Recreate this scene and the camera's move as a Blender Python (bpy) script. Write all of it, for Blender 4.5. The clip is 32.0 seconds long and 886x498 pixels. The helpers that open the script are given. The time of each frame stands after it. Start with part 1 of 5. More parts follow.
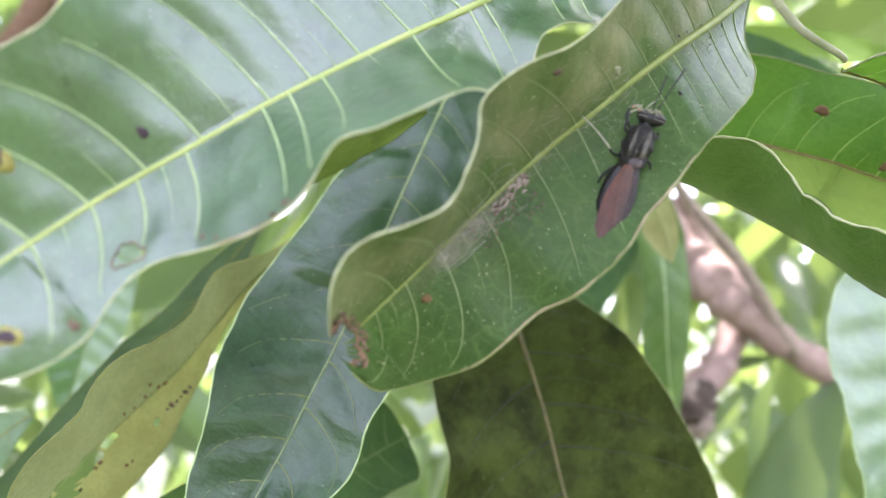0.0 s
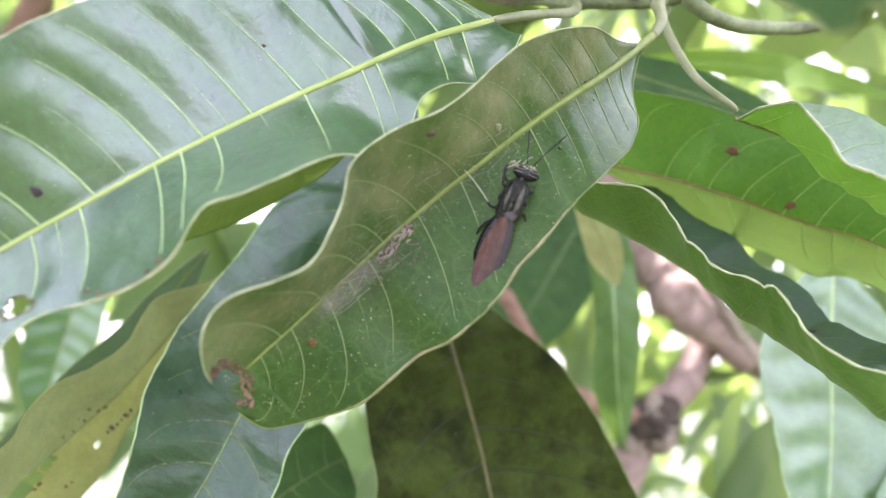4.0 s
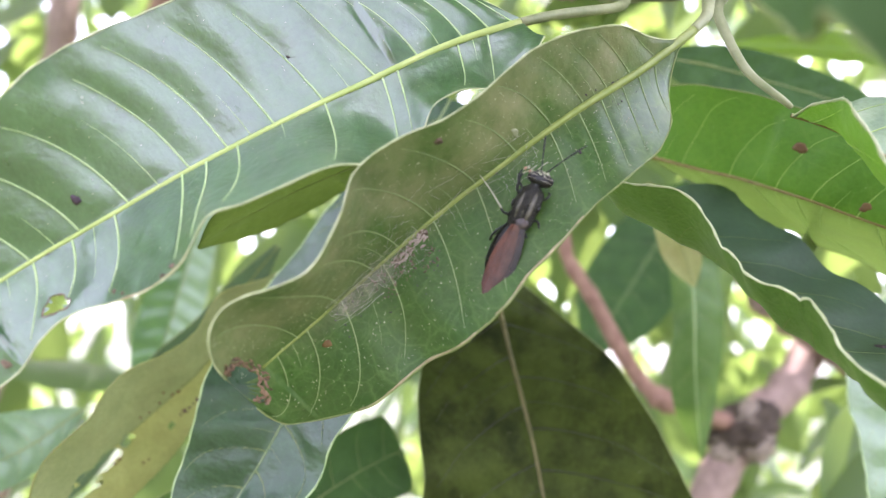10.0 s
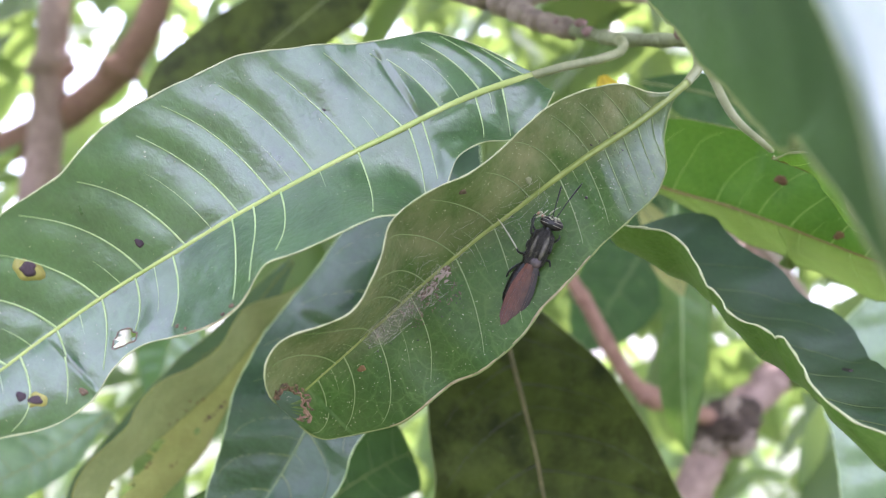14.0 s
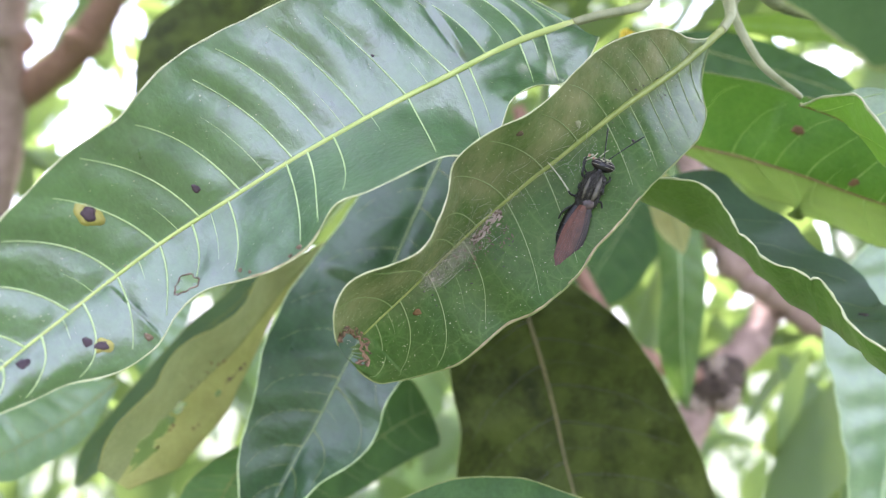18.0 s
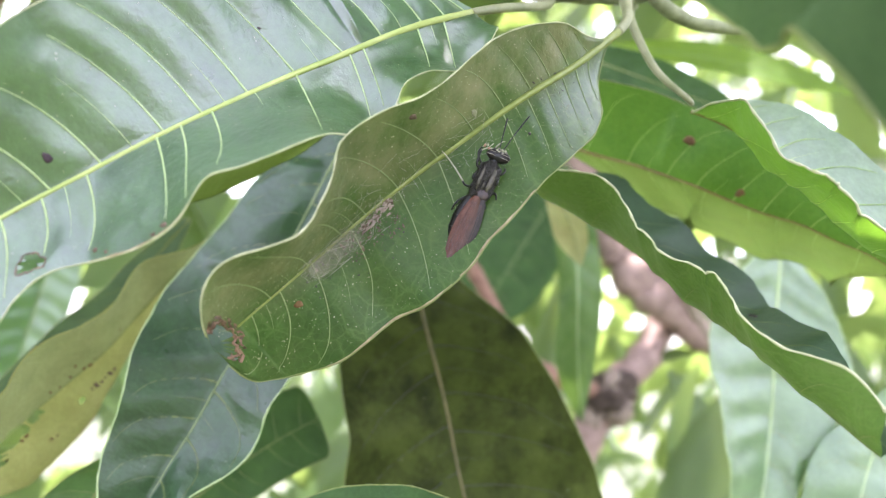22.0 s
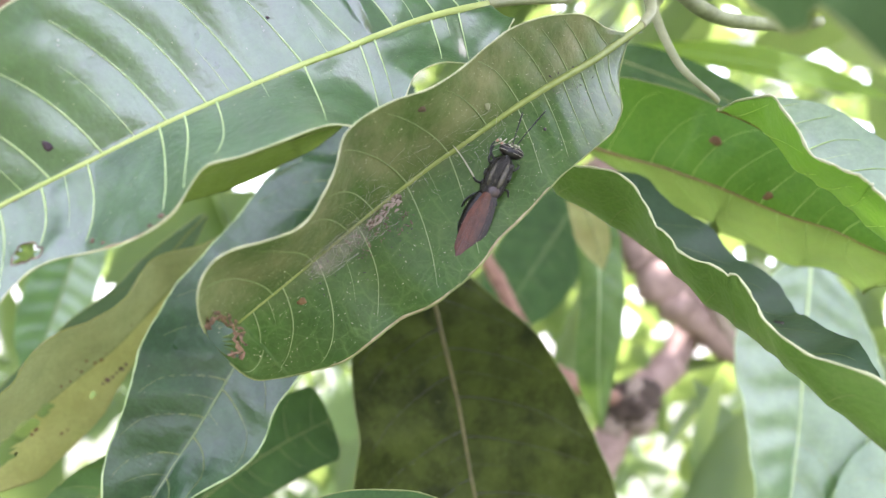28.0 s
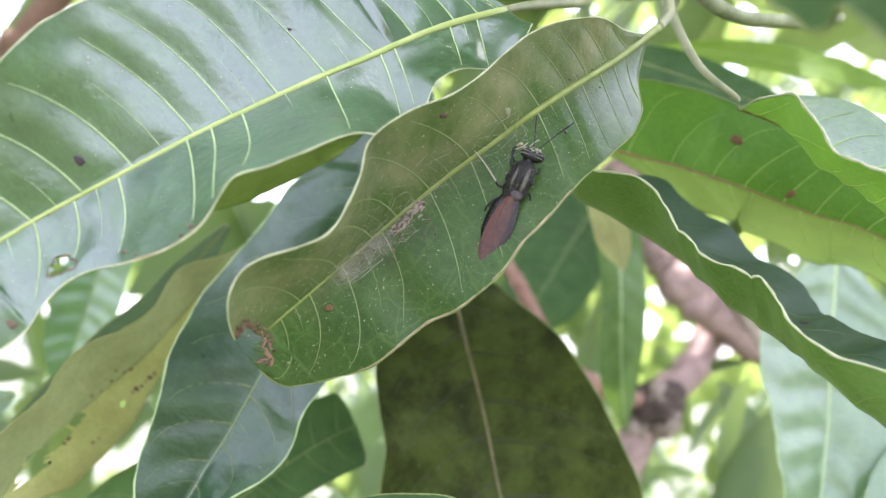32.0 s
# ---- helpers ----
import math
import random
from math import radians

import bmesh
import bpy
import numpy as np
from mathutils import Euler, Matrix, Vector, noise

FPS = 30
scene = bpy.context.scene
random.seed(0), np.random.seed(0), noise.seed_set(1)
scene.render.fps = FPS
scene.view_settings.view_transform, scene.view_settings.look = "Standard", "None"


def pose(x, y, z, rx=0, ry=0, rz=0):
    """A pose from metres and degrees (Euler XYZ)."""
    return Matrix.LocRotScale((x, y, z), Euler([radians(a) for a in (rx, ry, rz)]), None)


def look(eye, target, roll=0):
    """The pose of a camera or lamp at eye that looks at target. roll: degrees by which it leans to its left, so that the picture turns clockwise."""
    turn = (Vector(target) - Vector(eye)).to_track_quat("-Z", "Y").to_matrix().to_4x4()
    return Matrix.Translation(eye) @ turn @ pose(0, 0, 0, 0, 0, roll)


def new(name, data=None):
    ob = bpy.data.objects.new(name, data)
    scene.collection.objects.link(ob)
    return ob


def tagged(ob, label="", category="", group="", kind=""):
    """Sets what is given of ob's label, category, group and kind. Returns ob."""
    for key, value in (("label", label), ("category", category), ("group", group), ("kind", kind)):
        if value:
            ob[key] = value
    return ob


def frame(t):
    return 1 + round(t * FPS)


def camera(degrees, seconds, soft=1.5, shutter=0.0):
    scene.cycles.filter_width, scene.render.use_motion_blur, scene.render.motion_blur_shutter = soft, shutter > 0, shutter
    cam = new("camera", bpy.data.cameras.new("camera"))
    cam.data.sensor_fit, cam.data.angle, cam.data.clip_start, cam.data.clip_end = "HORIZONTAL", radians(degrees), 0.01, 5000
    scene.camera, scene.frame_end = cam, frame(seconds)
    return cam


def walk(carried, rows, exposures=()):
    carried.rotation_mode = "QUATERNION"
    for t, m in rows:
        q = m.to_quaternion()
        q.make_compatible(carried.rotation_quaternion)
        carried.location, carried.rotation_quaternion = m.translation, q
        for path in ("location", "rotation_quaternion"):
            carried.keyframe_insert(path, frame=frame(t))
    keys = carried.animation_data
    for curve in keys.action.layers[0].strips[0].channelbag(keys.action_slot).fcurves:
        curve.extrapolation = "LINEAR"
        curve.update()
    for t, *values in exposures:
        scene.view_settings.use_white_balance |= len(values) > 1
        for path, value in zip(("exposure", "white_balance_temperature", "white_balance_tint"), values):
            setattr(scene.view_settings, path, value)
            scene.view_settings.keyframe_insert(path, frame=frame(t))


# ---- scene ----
cam = camera(64.9, 32.0, soft=1.2)
# a phone lens close to its subject: shallow depth of field
cam.data.dof.use_dof = True
cam.data.dof.focus_distance = 0.128
cam.data.dof.aperture_fstop = 12.5
METRES, EYE, TILT, LEAN, TURN = 0.475, 1.6, 10.0, 0.0, 0.0
ROWS = [
    (0.0, 0.0, 0.0, 0.0, 0.0, 0.0, -0.0),
    (0.5, 0.0101, 0.0055, 0.0071, -0.44, 0.39, -0.09),
    (1.0, 0.0161, 0.0019, 0.0136, -0.81, 0.92, 0.35),
    (1.5, 0.0151, -0.0067, 0.0077, -1.07, 1.41, 0.36),
    (2.0, 0.0218, -0.017, 0.0178, -1.13, 1.37, 0.38),
    (2.5, 0.0259, -0.0187, 0.0202, -1.15, 1.27, 0.04),
    (3.0, 0.0281, -0.0223, 0.0186, -0.98, 0.99, -0.13),
    (3.5, 0.0309, -0.0202, 0.0151, -0.77, 0.69, -0.19),
    (5.5, 0.0614, -0.0029, 0.013, 5.37, -0.54, -0.1),
    (6.0, 0.0598, -0.0107, 0.0166, 7.18, -0.83, 0.39),
    (6.5, 0.0497, -0.0143, 0.0112, 8.45, -0.98, 0.33),
    (7.0, 0.0527, -0.0132, 0.0093, 9.35, -0.97, 0.47),
    (7.5, 0.057, -0.0068, 0.0078, 9.84, -0.96, 0.34),
    (8.0, 0.0541, -0.0039, 0.0103, 10.21, -0.73, -0.04),
    (8.5, 0.0562, -0.0073, 0.0158, 10.19, -0.47, -0.18),
    (9.0, 0.0645, -0.0082, 0.0187, 10.01, -0.49, -0.54),
    (9.5, 0.0678, -0.0109, 0.0199, 9.73, -0.56, -0.9),
    (10.0, 0.0722, -0.0134, 0.0204, 9.32, -0.62, -0.97),
    (10.5, 0.0741, -0.015, 0.0283, 9.17, -0.9, -0.87),
    (11.0, 0.0746, -0.0205, 0.0304, 9.16, -0.95, -1.05),
    (11.5, 0.0785, -0.0226, 0.0278, 9.07, -1.0, -1.06),
    (12.0, 0.0823, -0.0239, 0.0322, 9.02, -1.08, -1.05),
    (12.5, 0.0825, -0.0336, 0.0335, 8.94, -1.08, -1.31),
    (13.0, 0.0854, -0.0412, 0.0366, 8.55, -1.03, -1.39),
    (13.5, 0.0789, -0.0428, 0.0452, 8.84, -1.63, -1.21),
    (14.0, 0.0631, -0.0445, 0.0385, 8.18, -1.55, -1.01),
    (14.5, 0.0678, -0.0475, 0.0363, 7.46, -1.61, -1.35),
    (16.5, 0.0514, -0.0544, 0.0368, 6.11, -2.36, -1.43),
    (17.0, 0.0519, -0.0575, 0.035, 5.76, -2.68, -1.31),
    (17.5, 0.0608, -0.0574, 0.0541, 6.21, -3.36, -0.6),
    (18.0, 0.0288, -0.0522, 0.0245, 5.09, -3.22, -0.15),
    (18.5, 0.0037, -0.0622, 0.007, 3.88, -3.08, -1.7),
    (19.0, 0.0312, -0.0252, 0.0064, 2.66, -3.17, -0.42),
    (19.5, 0.0295, -0.0212, 0.0128, 1.44, -2.9, -0.49),
    (20.0, 0.0038, -0.0626, -0.0046, -0.95, -1.04, -1.26),
    (20.5, -0.0105, -0.0869, 0.0097, -2.08, -0.82, -1.26),
    (21.0, 0.0119, -0.0543, 0.0168, -2.33, -1.46, -1.8),
    (21.5, 0.0359, -0.0237, 0.0051, -2.22, -1.64, -2.49),
    (22.0, 0.0358, -0.038, 0.0129, -2.37, -1.45, -2.05),
    (22.5, 0.0216, -0.0623, 0.0086, -2.94, -1.11, -2.09),
    (23.0, 0.0405, -0.0395, 0.0113, -2.17, -1.75, -2.99),
    (23.5, 0.0696, -0.0247, 0.0402, 0.76, -3.93, -5.16),
    (24.0, 0.0534, -0.0408, 0.0358, -0.1, -3.19, -2.39),
    (24.5, 0.0274, -0.0445, 0.0207, -1.47, -1.77, -2.37),
    (25.0, 0.0434, -0.0207, -0.0003, -1.0, -1.62, -2.68),
    (25.5, 0.059, -0.0202, 0.0309, 0.2, -2.95, -2.05),
    (27.5, 0.0499, -0.0148, 0.0148, -0.08, -1.6, -3.01),
    (28.0, 0.0425, -0.029, 0.0107, -0.18, -1.2, -2.98),
    (28.5, 0.0533, -0.0323, 0.0247, -0.19, -1.17, -2.95),
    (29.0, 0.0569, -0.038, 0.0246, -0.11, -1.07, -2.75),
    (29.5, 0.0466, -0.0456, 0.0312, 0.43, -1.13, -2.53),
    (30.0, 0.0436, -0.0376, 0.0127, 0.53, -1.46, -2.34),
    (30.5, 0.0449, -0.0348, 0.0126, 0.54, -1.5, -2.39),
    (31.0, 0.0449, -0.0439, 0.0242, 0.67, -1.14, -1.91),
    (31.5, 0.0475, -0.0497, 0.0211, 1.01, -0.83, -1.84),
    (32.0, 0.0404, -0.0312, 0.0106, 1.27, -0.86, -1.84),
]
EXPOSURES = [(0.0, 3.36, 6120, 28), (3.0, 3.35, 6170, 28), (12.0, 3.35, 6170, 31), (13.0, 3.28, 6110, 32), (14.0, 3.13, 5920, 30), (17.0, 3.23, 5920, 27),
             (18.0, 3.25, 5920, 27), (19.0, 3.23, 6070, 22), (20.0, 3.45, 6020, 27), (21.0, 3.18, 6070, 26), (22.0, 3.38, 6220, 27), (23.0, 3.25, 6170, 27),
             (24.0, 3.33, 6170, 28), (25.0, 3.38, 6270, 29), (28.0, 3.38, 6170, 29), (32.0, 3.33, 6070, 28)]
walk(cam, [(t, pose(0, 0, EYE, TILT, LEAN, TURN) @ pose(METRES * x, METRES * y, METRES * z, 90 + pitch, roll, yaw)) for t, x, y, z, yaw, pitch, roll in ROWS], EXPOSURES)

# ---- light: hazy bright sky, high sun ahead of the camera ----
SUN_UP, SUN_AZ = 74.0, 25.0          # degrees above the horizon; degrees to the right of straight ahead (+y)
world = bpy.data.worlds.new("sky")
scene.world = world
world.use_nodes = True
wn = world.node_tree
sky = wn.nodes.new("ShaderNodeTexSky")
sky.sky_type, sky.sun_disc = "NISHITA", False
sky.sun_elevation, sky.sun_rotation = radians(SUN_UP), radians(SUN_AZ)
sky.air_density, sky.dust_density, sky.ozone_density = 1.0, 3.0, 1.0
haze = wn.nodes.new("ShaderNodeHueSaturation")      # a hazy white sky
haze.inputs["Saturation"].default_value = 0.4
wn.links.new(sky.outputs[0], haze.inputs["Color"])
wn.links.new(haze.outputs[0], wn.nodes["Background"].inputs[0])
wn.nodes["Background"].inputs[1].default_value = 0.15
sun = new("sun", bpy.data.lights.new("sun", "SUN"))
sun.data.energy, sun.data.angle, sun.data.color = 2.5, radians(0.6), (1.0, 0.95, 0.86)
su, sa = radians(SUN_UP), radians(SUN_AZ)
sun.matrix_world = look((0, 0, 6), Vector((0, 0, 6)) - Vector((math.sin(sa) * math.cos(su), math.cos(sa) * math.cos(su), math.sin(su))))


# ---- materials ----
def nodes_of(name):
    m = bpy.data.materials.new(name)
    m.use_nodes = True
    t = m.node_tree
    return m, t, t.nodes["Principled BSDF"]


def node(t, kind, **inputs):
    n = t.nodes.new(kind)
    for k, v in inputs.items():
        n.inputs[k.replace("_", " ")].default_value = v
    return n


def ramp(t, source, stops):
    r = t.nodes.new("ShaderNodeValToRGB")
    e = r.color_ramp.elements
    while len(e) < len(stops):
        e.new(0.5)
    for el, (p, c) in zip(e, stops):
        el.position, el.color = p, c if len(c) == 4 else (*c, 1)
    t.links.new(source, r.inputs[0])
    return r.outputs[0]


def mix(t, fac, a, b, how="MIX"):
    m = t.nodes.new("ShaderNodeMix")
    m.data_type, m.blend_type = "RGBA", how
    for sock, val in ((m.inputs[0], fac), (m.inputs[6], a), (m.inputs[7], b)):
        if isinstance(val, (int, float)):
            sock.default_value = val
        elif isinstance(val, tuple):
            sock.default_value = (*val, 1) if len(val) == 3 else val
        else:
            t.links.new(val, sock)
    return m.outputs[2]


def uv_mm(t, sx=1.0, sy=1.0):
    """Leaf coordinates: millimetres along and across the blade."""
    uv = t.nodes.new("ShaderNodeUVMap")
    mp = node(t, "ShaderNodeMapping", Scale=(sx, sy, 1))
    t.links.new(uv.outputs[0], mp.inputs[0])
    return mp.outputs[0]


def leaf_material(name, dark, light, net, through_col, thin=0.25, rough=0.38, dust=0.0, dust_col=(0.5, 0.45, 0.3), stain=0.0, stain_col=(0.12, 0.09, 0.03), spec=0.5, netting=0.5, coat=0.0, wrinkle=0.0012, base_sheen=0.0):
    m, t, p = nodes_of(name)
    mm = uv_mm(t, 0.001, 0.001)
    big = node(t, "ShaderNodeTexNoise", Scale=90.0, Detail=4.0, Roughness=0.6)
    fine = node(t, "ShaderNodeTexNoise", Scale=900.0, Detail=5.0, Roughness=0.65)
    cells = node(t, "ShaderNodeTexVoronoi", Scale=620.0)
    cells.feature = "DISTANCE_TO_EDGE"
    cells2 = node(t, "ShaderNodeTexVoronoi", Scale=210.0)
    cells2.feature = "DISTANCE_TO_EDGE"
    warp = node(t, "ShaderNodeTexNoise", Scale=350.0, Detail=2.0)
    t.links.new(mm, warp.inputs["Vector"])
    add = t.nodes.new("ShaderNodeVectorMath")
    add.operation = "MULTIPLY_ADD"
    add.inputs[1].default_value = (0.0016, 0.0016, 0)
    t.links.new(warp.outputs["Color"], add.inputs[0])
    t.links.new(mm, add.inputs[2])
    for n in (big, fine):
        t.links.new(mm, n.inputs["Vector"])
    for n in (cells, cells2):
        t.links.new(add.outputs[0], n.inputs["Vector"])
    base = ramp(t, big.outputs["Fac"], [(0.32, dark), (0.68, light)])
    base = mix(t, 0.22, base, ramp(t, fine.outputs["Fac"], [(0.3, (0, 0, 0)), (0.75, (1, 1, 1))]), "OVERLAY")
    net1 = ramp(t, cells.outputs["Distance"], [(0.0, (1, 1, 1)), (0.06, (0, 0, 0))])
    net2 = ramp(t, cells2.outputs["Distance"], [(0.0, (1, 1, 1)), (0.05, (0, 0, 0))])
    f1 = node(t, "ShaderNodeMath")
    f1.operation = "MULTIPLY_ADD"
    f1.inputs[1].default_value = 0.35 * netting
    sc2 = node(t, "ShaderNodeMath")
    sc2.operation = "MULTIPLY"
    sc2.inputs[1].default_value = 0.5 * netting
    t.links.new(net1, f1.inputs[0])
    t.links.new(net2, sc2.inputs[0])
    t.links.new(sc2.outputs[0], f1.inputs[2])
    base = mix(t, f1.outputs[0], base, net)
    if stain:
        st = node(t, "ShaderNodeTexNoise", Scale=55.0, Detail=8.0, Roughness=0.72)
        t.links.new(mm, st.inputs["Vector"])
        sf = ramp(t, st.outputs["Fac"], [(0.46, (0, 0, 0)), (0.66, (stain, stain, stain))])
        base = mix(t, sf, base, stain_col)
    if dust:
        film = node(t, "ShaderNodeTexNoise", Scale=70.0, Detail=6.0, Roughness=0.7)
        t.links.new(mm, film.inputs["Vector"])
        ff = ramp(t, film.outputs["Fac"], [(0.30, (0, 0, 0)), (0.70, (dust, dust, dust))])
        sx = t.nodes.new("ShaderNodeSeparateXYZ")
        t.links.new(mm, sx.inputs[0])
        mr = node(t, "ShaderNodeMapRange")
        mr.inputs[1].default_value, mr.inputs[2].default_value, mr.inputs[3].default_value, mr.inputs[4].default_value = -0.006, 0.004, 1.0, 0.15
        t.links.new(sx.outputs[1], mr.inputs[0])
        ff = mix(t, 1.0, ff, mr.outputs[0], "MULTIPLY")
        base = mix(t, ff, base, dust_col)
    dots = node(t, "ShaderNodeTexVoronoi", Scale=330.0)
    t.links.new(mm, dots.inputs["Vector"])
    some = node(t, "ShaderNodeTexNoise", Scale=160.0, Detail=2.0)
    t.links.new(mm, some.inputs["Vector"])
    near = ramp(t, dots.outputs["Distance"], [(0.02, (1, 1, 1)), (0.075, (0, 0, 0))])
    keep = ramp(t, some.outputs["Fac"], [(0.50, (0, 0, 0)), (0.58, (1, 1, 1))])
    sp = mix(t, 1.0, near, keep, "MULTIPLY")
    base = mix(t, mix(t, 1.0, sp, (0.55, 0.55, 0.55), "MULTIPLY"), base, (0.46, 0.46, 0.32))
    t.links.new(base, p.inputs["Base Color"])
    rg = ramp(t, big.outputs["Fac"], [(0.3, (rough - 0.05,) * 3), (0.7, (rough + 0.09,) * 3)])
    t.links.new(rg, p.inputs["Roughness"])
    p.inputs["Specular IOR Level"].default_value = spec
    p.inputs["Coat Weight"].default_value, p.inputs["Coat Roughness"].default_value = coat, rough * 0.6
    if base_sheen:
        # extra coat towards the base of one half, placed for sky sheen there
        cx = t.nodes.new("ShaderNodeSeparateXYZ")
        t.links.new(mm, cx.inputs[0])
        cr = node(t, "ShaderNodeMapRange")
        cr.inputs[1].default_value, cr.inputs[2].default_value, cr.inputs[3].default_value, cr.inputs[4].default_value = 0.45 * base_sheen, base_sheen, 1.0, coat
        t.links.new(cx.outputs[0], cr.inputs[0])
        half = node(t, "ShaderNodeMapRange")
        half.inputs[1].default_value, half.inputs[2].default_value, half.inputs[3].default_value, half.inputs[4].default_value = 0.001, 0.005, 0.15, 1.0
        t.links.new(cx.outputs[1], half.inputs[0])
        t.links.new(mix(t, 1.0, cr.outputs[0], half.outputs[0], "MULTIPLY"), p.inputs["Coat Weight"])
    bump = node(t, "ShaderNodeBump", Strength=0.45, Distance=0.00022)
    hm = mix(t, 0.14, fine.outputs["Fac"], net1, "SUBTRACT")
    t.links.new(hm, bump.inputs["Height"])
    bump2 = node(t, "ShaderNodeBump", Strength=0.4, Distance=wrinkle)
    streak = node(t, "ShaderNodeTexNoise", Scale=260.0, Detail=3.0, Roughness=0.55)
    smap = node(t, "ShaderNodeMapping", Scale=(1.25, 0.85, 1.0))
    t.links.new(mm, smap.inputs[0])
    t.links.new(smap.outputs[0], streak.inputs["Vector"])
    t.links.new(mix(t, 0.6, big.outputs["Fac"], streak.outputs["Fac"]), bump2.inputs["Height"])
    t.links.new(bump.outputs[0], bump2.inputs["Normal"])
    t.links.new(bump2.outputs[0], p.inputs["Normal"])
    tr = t.nodes.new("ShaderNodeBsdfTranslucent")
    t.links.new(mix(t, 1.0, mix(t, f1.outputs[0], through_col, tuple(0.6 * c for c in through_col)), ramp(t, big.outputs["Fac"], [(0.2, (0.75, 0.75, 0.75)), (0.8, (1, 1, 1))]), "MULTIPLY"), tr.inputs["Color"])
    ms = t.nodes.new("ShaderNodeMixShader")
    ms.inputs[0].default_value = thin
    t.links.new(p.outputs[0], ms.inputs[1])
    t.links.new(tr.outputs[0], ms.inputs[2])
    t.links.new(ms.outputs[0], t.nodes["Material Output"].inputs[0])
    return m


def plain(name, a, b, rough=0.5, scale=400.0, bump=0.0005, metal=0.0, spec=0.5, strength=0.5):
    m, t, p = nodes_of(name)
    co = t.nodes.new("ShaderNodeTexCoord")
    n = node(t, "ShaderNodeTexNoise", Scale=scale, Detail=6.0, Roughness=0.65)
    t.links.new(co.outputs["Object"], n.inputs["Vector"])
    t.links.new(ramp(t, n.outputs["Fac"], [(0.3, a), (0.7, b)]), p.inputs["Base Color"])
    p.inputs["Roughness"].default_value, p.inputs["Metallic"].default_value = rough, metal
    p.inputs["Specular IOR Level"].default_value = spec
    bp = node(t, "ShaderNodeBump", Strength=strength, Distance=bump)
    t.links.new(n.outputs["Fac"], bp.inputs["Height"])
    t.links.new(bp.outputs[0], p.inputs["Normal"])
    return m


M_GLOSSY = leaf_material("leaf_glossy_upper", (0.016, 0.054, 0.014), (0.038, 0.102, 0.028), (0.07, 0.17, 0.05), (0.28, 0.62, 0.05), 0.08, 0.32, netting=0.25, spec=1.0, coat=1.0, wrinkle=0.0016)
M_DUSTY = leaf_material("leaf_dusty_upper", (0.017, 0.056, 0.009), (0.034, 0.088, 0.015), (0.11, 0.19, 0.05), (0.24, 0.42, 0.08), 0.12, 0.40, dust=1.0, dust_col=(0.225, 0.21, 0.115), netting=0.6, spec=0.16, coat=0.05, wrinkle=0.0014, base_sheen=0.046)
M_DARK = leaf_material("leaf_dark_under", (0.030, 0.040, 0.009), (0.060, 0.078, 0.017), (0.06, 0.085, 0.02), (0.16, 0.26, 0.03), 0.07, 0.55, stain=0.9, stain_col=(0.008, 0.008, 0.004), spec=0.08)
M_BLUE = leaf_material("leaf_blue_green_upper", (0.014, 0.040, 0.015), (0.026, 0.066, 0.024), (0.07, 0.16, 0.07), (0.2, 0.5, 0.06), 0.06, 0.32, netting=0.2, spec=0.45, coat=0.22, wrinkle=0.0024)
M_OLIVE = leaf_material("leaf_olive_under", (0.18, 0.195, 0.065), (0.28, 0.285, 0.12), (0.16, 0.19, 0.06), (0.58, 0.58, 0.17), 0.35, 0.5, stain=0.35, stain_col=(0.17, 0.10, 0.035), spec=0.35, netting=0.3)
M_BRIGHT = leaf_material("leaf_bright_under", (0.040, 0.120, 0.016), (0.066, 0.16, 0.024), (0.14, 0.25, 0.05), (0.21, 0.44, 0.03), 0.25, 0.45, spec=0.3, netting=0.5)
# whitish sky sheen is put into this base colour as paleness
M_PALE_SHEEN = leaf_material("leaf_pale_sheen_upper", (0.085, 0.155, 0.072), (0.14, 0.225, 0.105), (0.12, 0.2, 0.1), (0.3, 0.55, 0.15), 0.15, 0.33, netting=0.25, spec=0.7, coat=0.4)
M_VEIN = plain("vein_pale_green", (0.28, 0.40, 0.16), (0.42, 0.52, 0.26), 0.45)
M_MIDRIB = plain("midrib_yellow_green", (0.25, 0.33, 0.07), (0.40, 0.45, 0.15), 0.42, 160.0)
M_VEIN_DIM = plain("vein_olive", (0.12, 0.16, 0.045), (0.19, 0.22, 0.06), 0.5)
M_VEIN_RED = plain("vein_red_brown", (0.16, 0.10, 0.03), (0.22, 0.17, 0.05), 0.5)
M_MARGIN = plain("leaf_margin_cream", (0.32, 0.36, 0.18), (0.48, 0.49, 0.30), 0.5)
M_MARGIN_DRY = plain("leaf_margin_tan", (0.20, 0.15, 0.075), (0.40, 0.34, 0.20), 0.6)
M_PETIOLE = plain("petiole_green_grey", (0.15, 0.175, 0.07), (0.32, 0.32, 0.18), 0.5, 130.0)
M_TWIG = plain("twig_bark_brown", (0.15, 0.11, 0.085), (0.34, 0.27, 0.21), 0.75, 260.0, 0.0012)
M_TWIG_GREEN = plain("twig_bark_green_grey", (0.085, 0.095, 0.04), (0.30, 0.33, 0.18), 0.7, 150.0, 0.0010)
M_TWIG_RED = plain("twig_red_brown", (0.17, 0.085, 0.06), (0.32, 0.19, 0.14), 0.85, 200.0, 0.0008)
M_KNOT = plain("branch_knot_dark", (0.03, 0.02, 0.014), (0.10, 0.07, 0.05), 0.85, 180.0, 0.0025)
M_SPOT = plain("leaf_spot_purple_brown", (0.020, 0.010, 0.016), (0.06, 0.035, 0.045), 0.7)
M_HALO = plain("leaf_spot_halo_yellow", (0.22, 0.22, 0.04), (0.30, 0.26, 0.07), 0.5)
M_CRUST = plain("dry_brown_crust", (0.045, 0.027, 0.018), (0.21, 0.145, 0.095), 0.8, 500.0, 0.001)
